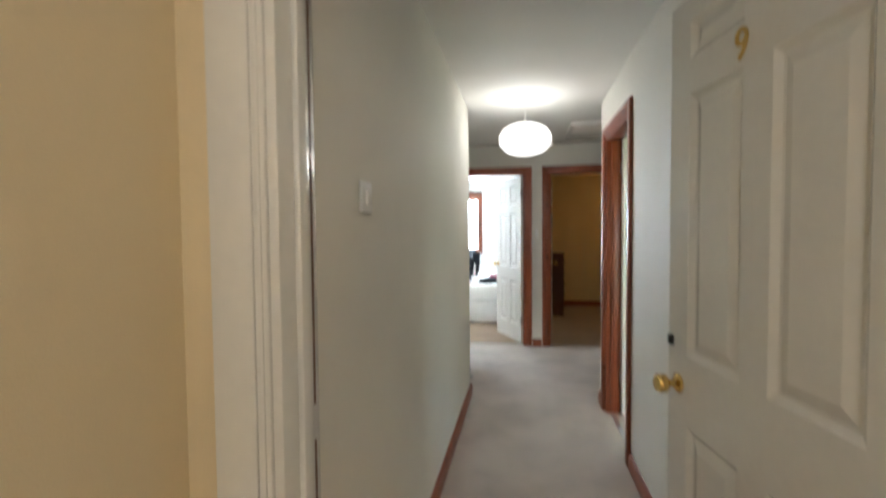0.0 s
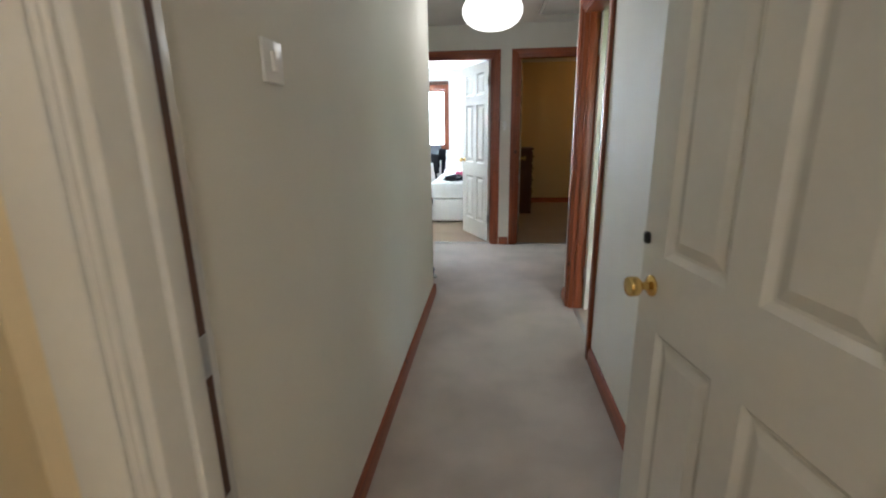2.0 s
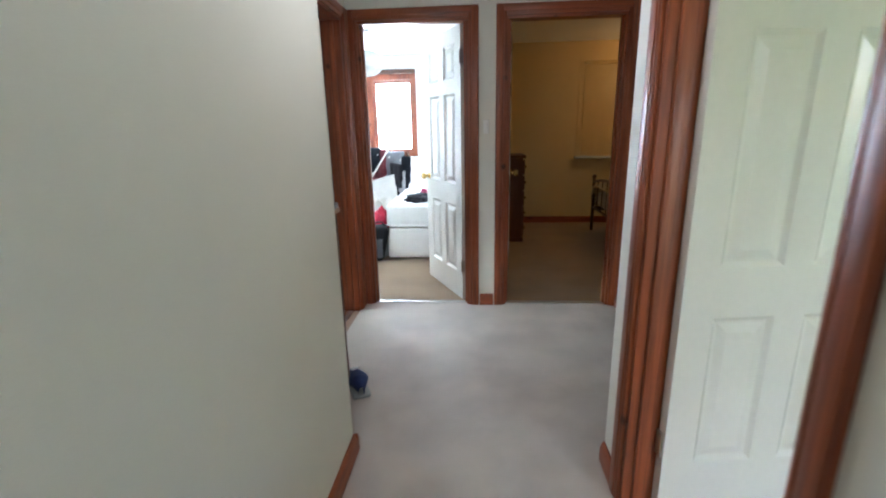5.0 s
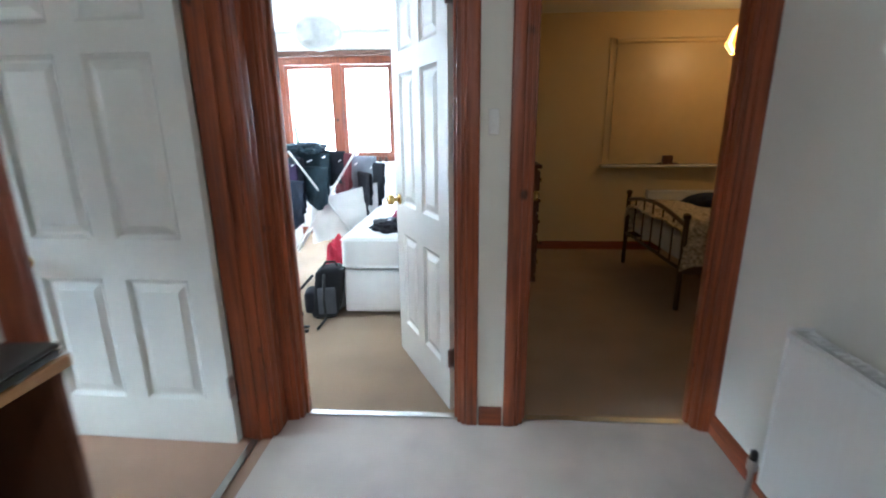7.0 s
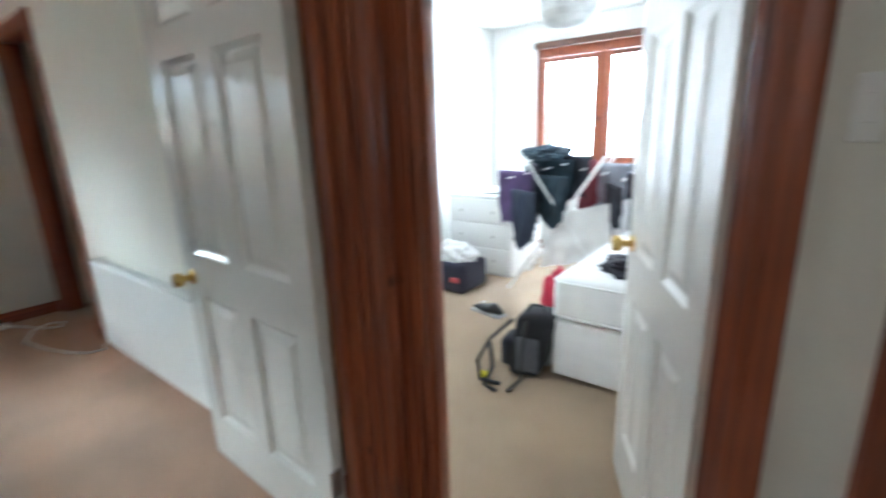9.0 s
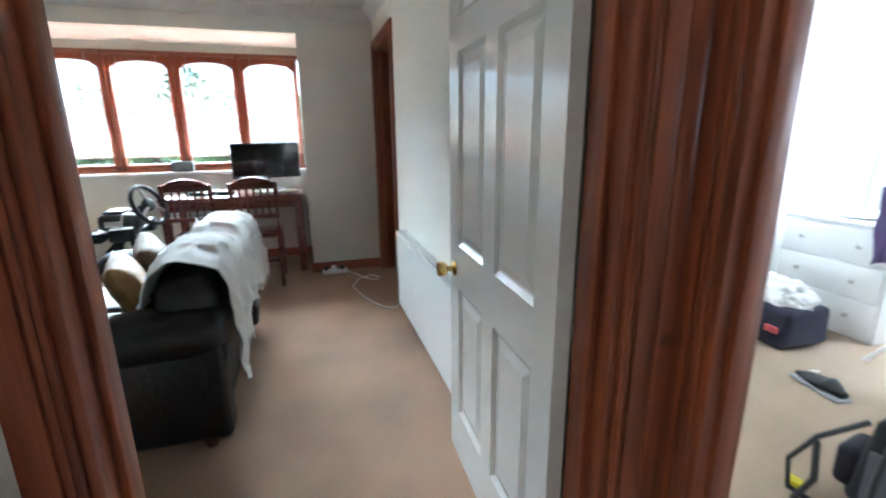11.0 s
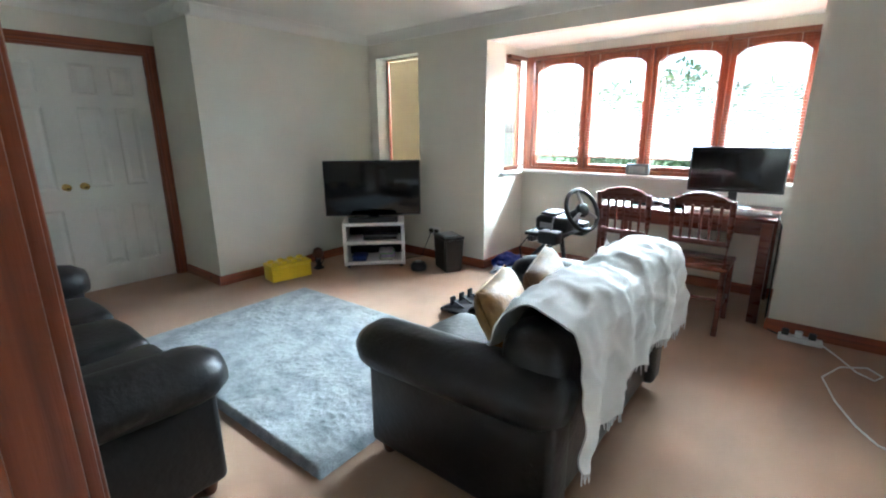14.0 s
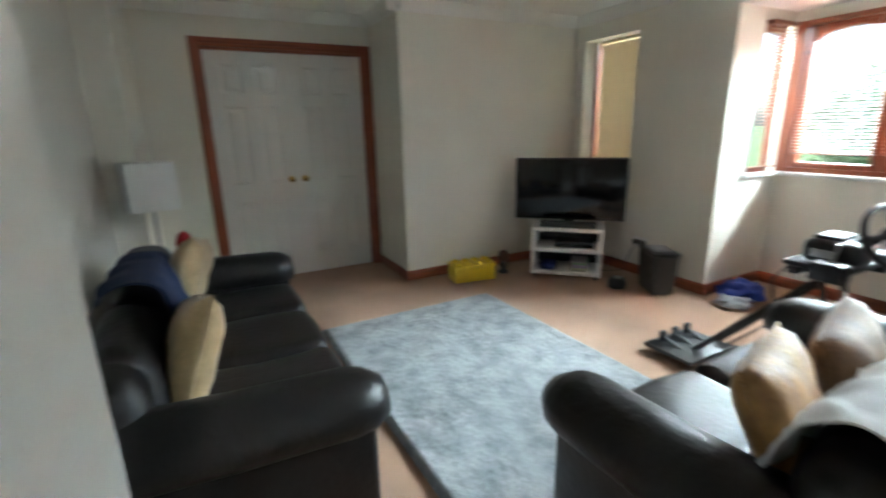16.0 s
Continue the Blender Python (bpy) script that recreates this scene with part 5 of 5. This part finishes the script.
chest = thing("chest_of_drawers", "white chest of drawers by the bedroom wall", "chest of drawers", pose(-2.10, 8.05, 0))
part("carcass", rbox(-0.36, -0.20, 0.0, 0.30, 0.36, 0.70, 0.004), WHITE, chest)
part("top", rbox(-0.375, -0.215, 0.70, 0.315, 0.375, 0.722, 0.005), WHITE, chest)
for i in range(3):
    d = part("drawer", rbox(-0.345, -0.216, 0.04 + i * 0.22, 0.285, -0.199, 0.245 + i * 0.22, 0.004), WHITE, chest)
    for x in (-0.2, 0.14):
        part("handle", lathe([(0.008, 0), (0.008, 0.015), (0.016, 0.025), (0.01, 0.03)], 10, m=Matrix.Translation((x, -0.215, 0.145 + i * 0.22)) @ Matrix.Rotation(radians(90), 4, "X")), STEEL, d)
heap("towel", pose(-2.1, 8.1, 0.722), 0.2, 0.16, 0.03, BEDWHITE, "folded white towel on the chest", "towel", 15, 0.2)
lb = thing("laundry_bag", "dark zipped holdall stuffed with white linen", "bag", pose(-2.12, 7.42, 0))
bm = rbox(-0.24, -0.17, 0, 0.24, 0.17, 0.25, 0.05, 4)
for v in bm.verts:
    v.co += Vector((noise.noise(v.co * 7), noise.noise(v.co * 7 + Vector((3, 0, 0))), 0)) * 0.03
part("holdall", bm, cloth("dark_navy_nylon", (0.02, 0.02, 0.04)), lb, angle=60)
bm = bmesh.new()
bmesh.ops.create_icosphere(bm, subdivisions=5, radius=1)
for v in bm.verts:
    k = 1 + 0.3 * noise.noise(v.co * 2.2) + 0.1 * noise.noise(v.co * 7)
    v.co = Vector((v.co.x * 0.2 * k, v.co.y * 0.14 * k, 0.26 + v.co.z * 0.13 * k))
part("linen", bm, BEDWHITE, lb, "crumpled white linen", angle=60)
part("label_patch", rbox(0.10, -0.185, 0.10, 0.18, -0.168, 0.14, 0.003), cloth("pink_patch", (0.6, 0.1, 0.1)), lb)
shoe(pose(-1.55, 7.05, 0, 0, 0, 80), BLACK, "black shoe on the bedroom carpet")

air = thing("clothes_airer", "white folding clothes airer hung with washing", "clothes airer", pose(-1.30, 7.90, 0, 0, 0, 8))
for y in (-0.26, 0.26):
    part("leg", tube([(-0.42, y, 0.012), (0.30, y, 1.08)], 0.010, 8), WHITE, air)
    part("leg", tube([(0.42, y, 0.012), (-0.30, y, 1.08)], 0.010, 8), WHITE, air)
for k in range(7):
    x = -0.42 + 0.14 * k
    z = 1.07 - 0.10 * abs(k - 3) * 0.35
    part("rail", tube([(x, -0.28, z - 0.05), (x, 0.28, z - 0.05)], 0.006, 8), WHITE, air)
for z in (0.32, 0.62):
    for s in (-1, 1):
        x = s * (0.42 - 0.72 * z / 1.07)
        part("rail", tube([(x, -0.28, z), (x, 0.28, z)], 0.006, 8), WHITE, air)
AIR = pose(-1.30, 7.90, 0, 0, 0, 8)


def garment(x, y, z, w, drop, c, label, seed):
    """A cloth folded over an airer rail."""
    g = thing("hanging_garment", label, "clothes", AIR @ pose(x, y, z, 0, 0, 48 + 22 * math.sin(seed * 2.3)), "washing on the airer")

    def f(u, v):
        a = v * 2 - 1
        s = abs(a)
        zz = 0.014 * math.cos(a * math.pi / 2) - drop * max(0, s - 0.06) * (0.75 + 0.25 * (a < 0)) * (1 + 0.12 * math.sin(u * 5 + seed))
        yy = w * (u - 0.5) * (1 - 0.18 * s) + 0.02 * noise.noise(Vector((u * 4, a * 3, seed)))
        xx = 0.014 * (1 if a > 0 else -1) * min(1, s * 12) + 0.035 * noise.noise(Vector((u * 6, a * 4, seed + 9))) * s
        return (xx, yy, zz)
    part("cloth", grid(f, 24, 36, 0.003), cloth("washing_cloth", c), g, angle=80)


garment(-0.42, -0.12, 0.94, 0.38, 0.48, (0.10, 0.06, 0.16), "purple top drying on the airer", 1)
garment(-0.28, -0.08, 1.0, 0.44, 0.57, (0.02, 0.025, 0.045), "dark navy top drying on the airer", 2)
garment(-0.14, -0.05, 1.03, 0.44, 0.41, (0.03, 0.06, 0.08), "dark patterned shirt drying on the airer", 3)
garment(0.0, 0.0, 1.05, 0.46, 0.34, (0.03, 0.035, 0.05), "dark trousers drying on the airer", 4)
garment(0.14, -0.04, 1.03, 0.40, 0.48, (0.30, 0.06, 0.08), "dark red top drying on the airer", 5)
garment(0.28, -0.04, 1.0, 0.38, 0.41, (0.34, 0.38, 0.43), "grey towel drying on the airer", 6)
garment(0.42, -0.08, 0.94, 0.38, 0.41, (0.02, 0.025, 0.04), "navy shorts drying on the airer", 7)
garment(-0.35, 0.14, 0.97, 0.30, 0.40, (0.03, 0.09, 0.12), "teal dark shirt drying on the airer", 8)
garment(-0.05, 0.16, 1.05, 0.26, 0.30, (0.04, 0.10, 0.12), "teal dark shirt drying on the airer", 10)
heap("hanging_garment", AIR @ pose(-0.20, 0.0, 1.045), 0.19, 0.20, 0.07, cloth("dark_mixed_cloth", (0.03, 0.055, 0.075)), "bundle of dark washing over the airer", "clothes", 22, 0.3)
garment(0.05, -0.16, 0.62, 0.22, 0.26, (0.6, 0.6, 0.62), "white cloth drying low on the airer", 9)
garment(-0.30, -0.24, 0.80, 0.34, 0.44, (0.02, 0.03, 0.06), "navy jumper drying on the airer", 11)
garment(-0.08, -0.24, 0.92, 0.30, 0.36, (0.025, 0.05, 0.07), "dark teal vest drying on the airer", 12)
garment(0.36, -0.22, 0.86, 0.30, 0.36, (0.02, 0.022, 0.035), "black shorts drying on the airer", 13)
sheet = thing("white_sheet", "white bed sheet draped over the lower airer rail", "sheet", AIR @ pose(0.13, -0.20, 0.62))


def sheet_point(u, v):
    return (-0.28 + 0.62 * u, 0.03 * math.sin(u * 14) * v + 0.02 * noise.noise(Vector((u * 4, v * 4, 1))) - 0.06 * v, -0.40 * v + 0.16 * u)


part("cloth", grid(sheet_point, 30, 20, 0.004), BEDWHITE, sheet, angle=80)
p1 = thing("pendant_light", "unlit white paper globe pendant in the bedroom", "lamp", pose(-1.08, 7.2, 2.30))
part("ceiling_rose", lathe([(0.045, 0.0), (0.045, -0.012), (0.02, -0.03)], 18), WHITE, p1)
part("flex", tube([(0, 0, -0.02), (0, 0, -0.2)], 0.004, 6), WHITE, p1)
part("shade", lathe([(max(0.02, 0.17 * math.cos(a) ** 0.9) * (1 + 0.015 * (i % 2)), -0.33 + 0.13 * math.sin(a)) for i, a in enumerate([-math.pi / 2 + math.pi * k / 22 for k in range(23)])], 32), cloth("paper_white", (0.82, 0.82, 0.80)), p1, "ribbed paper shade", angle=10)
rod = thing("curtain_pelmet", "dark wooden blind box over the bedroom window", "blind", pose(-1.47, 8.99, 2.05))
part("box", rbox(-0.68, -0.04, 0.0, 0.68, 0.008, 0.06, 0.006), BROWNBOARD, rod)
for i, x in enumerate((-1.0, -0.93)):
    o = thing("sill_ornament", "small dark ornament on the bedroom sill", "ornament", pose(x, 8.965, 0.88), "sill ornaments")
    part("body", lathe([(0.02, 0), (0.026, 0.02), (0.016, 0.05), (0.006, 0.06)], 12), BROWNBOARD, o)

# ---- second bedroom ----
b2 = thing("double_bed", "metal-framed double bed with a patterned gold duvet", "bed", pose(1.53, 6.66, 0))
BMETAL = mat("bronze_bed_metal", (0.10, 0.07, 0.045), 0.35, 0.7, var=0.1, bump=0)
for y in (0.0, 1.16):
    part("post", tube([(0, y, 0), (0, y, 0.66)], 0.019, 10), BMETAL, b2)
    part("finial", lathe([(0.019, 0.655), (0.027, 0.67), (0.024, 0.69), (0.008, 0.70)], 12, m=Matrix.Translation((0, y, 0))), BMETAL, b2)
part("top_rail", tube([(0, 1.16 * i / 16, 0.61 + 0.07 * math.sin(math.pi * i / 16)) for i in range(17)], 0.016, 8), BMETAL, b2)
part("low_rail", tube([(0, 0, 0.30), (0, 1.16, 0.30)], 0.014, 8), BMETAL, b2)
for i in range(1, 6):
    y = 1.16 * i / 6
    part("spindle", tube([(0, y, 0.30), (0, y, 0.61 + 0.07 * math.sin(math.pi * y / 1.16))], 0.007, 6), BMETAL, b2)
for y in (0.03, 1.13):
    part("side_rail", rbox(0.0, y - 0.012, 0.26, 1.98, y + 0.012, 0.31, 0.003), BMETAL, b2)
for y in (0.0, 1.16):
    part("head_post", tube([(2.0, y, 0), (2.0, y, 0.95)], 0.019, 10), BMETAL, b2)
part("mattress", rbox(0.04, 0.02, 0.31, 1.97, 1.14, 0.50, 0.05, 4), BEDWHITE, b2)
DUVET = mat("patterned_duvet", (0.76, 0.66, 0.46), 0.8, var=0.3, scale=38, bump=0.5, bscale=60, c2=(0.30, 0.23, 0.14), sheen=0.2)


def duvet_point(u, v):
    x, y = -0.02 + 1.67 * u, -0.12 + 1.40 * v
    over = max(0, 0.06 - y) + max(0, y - 1.10)
    z = 0.62 - 0.5 * max(0, 0.08 - u) + 0.03 * noise.noise(Vector((u * 5, v * 5, 0))) + 0.012 * noise.noise(Vector((u * 14, v * 14, 0))) - over * 1.6
    yy = min(max(y, -0.03), 1.19) + 0.02 * noise.noise(Vector((u * 9, v * 3, 2)))
    return (x + 0.01 * math.sin(v * 20), yy, max(z, 0.18 + 0.04 * math.sin(u * 17)))


part("duvet", grid(duvet_point, 60, 50, 0.02), DUVET, b2, "gold and black patterned duvet", angle=80)
pl = thing("pillow", "dark blue pillow on the patterned duvet", "pillow", pose(2.25, 7.55, 0.64, 80, 0, 8))
part("cover", pillow(0.6, 0.4, 0.15, 0.5, 4), BLUECLOTH, pl, angle=80)
for i in range(2):
    p = thing("pillow", "cream pillow at the head of the bed", "pillow", pose(3.2, 6.95 + i * 0.55, 0.62, 78, 0, 90), "cream pillows")
    part("cover", pillow(0.5, 0.4, 0.16, 0.5, 6 + i), CREAMCLOTH, p, angle=80)
dr = thing("chest_of_drawers", "tall dark wooden chest of drawers behind the door", "chest of drawers", pose(0.43, 7.45, 0))
part("carcass", rbox(-0.20, -0.22, 0.03, 0.17, 0.22, 0.95, 0.006), BROWNBOARD, dr)
part("top", rbox(-0.21, -0.24, 0.95, 0.20, 0.24, 0.98, 0.006), BROWNBOARD, dr)
part("plinth", rbox(-0.20, -0.23, 0.0, 0.185, 0.23, 0.05, 0.005), BROWNBOARD, dr)
for i in range(5):
    d = part("drawer", rbox(0.168, -0.205, 0.065 + i * 0.176, 0.192, 0.205, 0.225 + i * 0.176, 0.008), BROWNBOARD, dr)
    for y in (-0.11, 0.11):
        part("handle", lathe([(0.008, 0), (0.008, 0.012), (0.017, 0.022), (0.01, 0.028)], 10, m=Matrix.Translation((0.19, y, 0.145 + i * 0.176)) @ Matrix.Rotation(radians(90), 4, "Y")), BRASS, d)
rbl = thing("roller_blind", "lowered glossy buff roller blind over the window", "blind", pose(2.25, 8.32, 0.9))


def blind_point(u, v):
    return (-0.80 + 1.6 * u, -0.02 - 0.006 * noise.noise(Vector((u * 5, v * 5, 0))) - 0.004 * math.sin(v * 9), 0.01 + 1.12 * v)


part("fabric", grid(blind_point, 30, 30, 0.003), mat("glossy_blind", (0.62, 0.47, 0.24), 0.36, var=0.04, scale=3, bump=0.1, bscale=9), rbl, angle=80)
part("roller", tube([(-0.81, -0.03, 1.14), (0.81, -0.03, 1.14)], 0.022, 12), BLINDY, rbl)
for x in (-0.86, 0.81):
    part("frame", boxes((x, -0.012, -0.02, x + 0.05, -0.0005, 1.17)), B2WALL, rbl)
sl = structure("window_sill_second_bedroom", rbox(1.37, 8.22, 0.865, 3.15, 8.3195, 0.89, 0.006), GLOSS, "cream painted window sill", "sill")
orn = thing("photo_frame", "small dark ornament standing on the sill", "ornament", pose(2.02, 8.27, 0.89))
part("body", rbox(-0.045, -0.03, 0.0, 0.045, 0.03, 0.09, 0.012, 3), BROWNBOARD, orn)
part("foot", rbox(-0.08, -0.04, 0, 0.10, 0.04, 0.014, 0.004), BROWNBOARD, orn)
radiator(pose(1.85, 8.32, 0.12), 1.1, 0.52, "cream panel radiator under the blind")
p2 = thing("pendant_light", "lit yellow striped pendant shade in the bedroom", "lamp", pose(2.28, 7.58, 2.30))
part("ceiling_rose", lathe([(0.045, 0.0), (0.045, -0.012), (0.02, -0.03)], 18), WHITE, p2)
part("flex", tube([(0, 0, -0.02), (0, 0, -0.24)], 0.004, 6), WHITE, p2)
prof = [(0.075, -0.22), (0.15, -0.30), (0.185, -0.41), (0.14, -0.48)]
for k in range(24):
    bm = bmesh.new()
    a0, a1 = 2 * math.pi * k / 24, 2 * math.pi * (k + 1) / 24
    rows = [[bm.verts.new((r * math.cos(a), r * math.sin(a), z)) for a in (a0, a1)] for r, z in prof]
    for r0, r1 in zip(rows, rows[1:]):
        bm.faces.new((r0[0], r0[1], r1[1], r1[0]))
    bmesh.ops.solidify(bm, geom=bm.faces[:], thickness=0.003)
    gore = part("shade_panel", bm, YSHADE if k % 2 else YSHADE2, p2)
    gore.visible_shadow = False

# ---- outside ----
structure("ground", boxes((-400, -400, -2.9, 400, 400, -2.8)), GRASS, "mown grass outside the windows", "grass")
structure("pavement", boxes((-14, -30, -2.8, -9, 40, -2.78)), ASPHALT, "pale paved path outside", "path")
house = thing("neighbouring_house", "low brick house beyond the garden", "house", pose(-34, 14, -2.8))
part("wall", boxes((-4, -8, 0, 4, 8, 2.7)), BRICKM, house)
bm = bmesh.new()
v = [bm.verts.new(p) for p in ((-4.4, -8.4, 2.7), (4.4, -8.4, 2.7), (0, -8.4, 4.9), (-4.4, 8.4, 2.7), (4.4, 8.4, 2.7), (0, 8.4, 4.9))]
for f in ((0, 1, 2), (5, 4, 3), (0, 3, 4, 1), (1, 4, 5, 2), (2, 5, 3, 0)):
    bm.faces.new([v[i] for i in f])
part("roof", bm, BROWNBOARD, house)
for y in (-5, 0, 5):
    part("window", boxes((4.0, y - 0.8, 0.9, 4.05, y + 0.8, 2.1)), SCREEN, house)


def tree(place, h, seed):
    rng = random.Random(seed)
    t = thing("tree", "leafy broadleaf tree outside the window", "tree", place, "garden trees")
    bm = tube([(0, 0, 0), (0.05, 0, h * 0.25), (-0.05, 0.1, h * 0.5)], 0.17, 8)
    for k in range(7):
        a = k * 0.9
        tube([(0, 0.03, h * (0.25 + 0.03 * k)), (0.9 * math.cos(a), 0.9 * math.sin(a), h * (0.42 + 0.04 * k)), (1.5 * math.cos(a), 1.5 * math.sin(a), h * (0.52 + 0.05 * k))], 0.06, 6, bm)
    part("trunk", bm, BARK, t)
    verts, faces = [], []
    clumps = [(rng.gauss(0, 1.0), rng.gauss(0, 1.0), h * rng.uniform(0.38, 0.98), rng.uniform(0.4, 0.9)) for _ in range(46)]
    for cx, cy, cz, r in clumps:
        for _ in range(110):
            d = Vector((rng.gauss(0, 1), rng.gauss(0, 1), rng.gauss(0, 1))).normalized() * r * rng.uniform(0.5, 1)
            c = Vector((cx, cy, cz)) + d
            q = Euler((rng.uniform(0, 6), rng.uniform(0, 6), rng.uniform(0, 6))).to_matrix()
            s = rng.uniform(0.07, 0.13)
            n = len(verts)
            verts += [tuple(c + q @ Vector(p)) for p in ((-s, 0, 0), (0, -s * 0.5, 0.01), (s, 0, 0), (0, s * 0.5, 0.01))]
            faces.append((n, n + 1, n + 2, n + 3))
    me = bpy.data.meshes.new("crown")
    me.from_pydata(verts, [], faces)
    me.materials.append(LEAF)
    ob = new("crown", me)
    ob.parent = t
    tagged(ob, kind="stuff")
    return t


T = tree(pose(-15, 1.5, -2.8), 5.2, 1)
for i, (x, y, s) in enumerate(((-18, 6, 30), (-14.5, 10.5, 100), (-22, -3, 200), (-24, 11, 300), (-19, 3.2, 160), (6, 38, 240), (-16, 36, 10))):
    copy_thing(T, pose(x, y, -2.8, 0, 0, s))
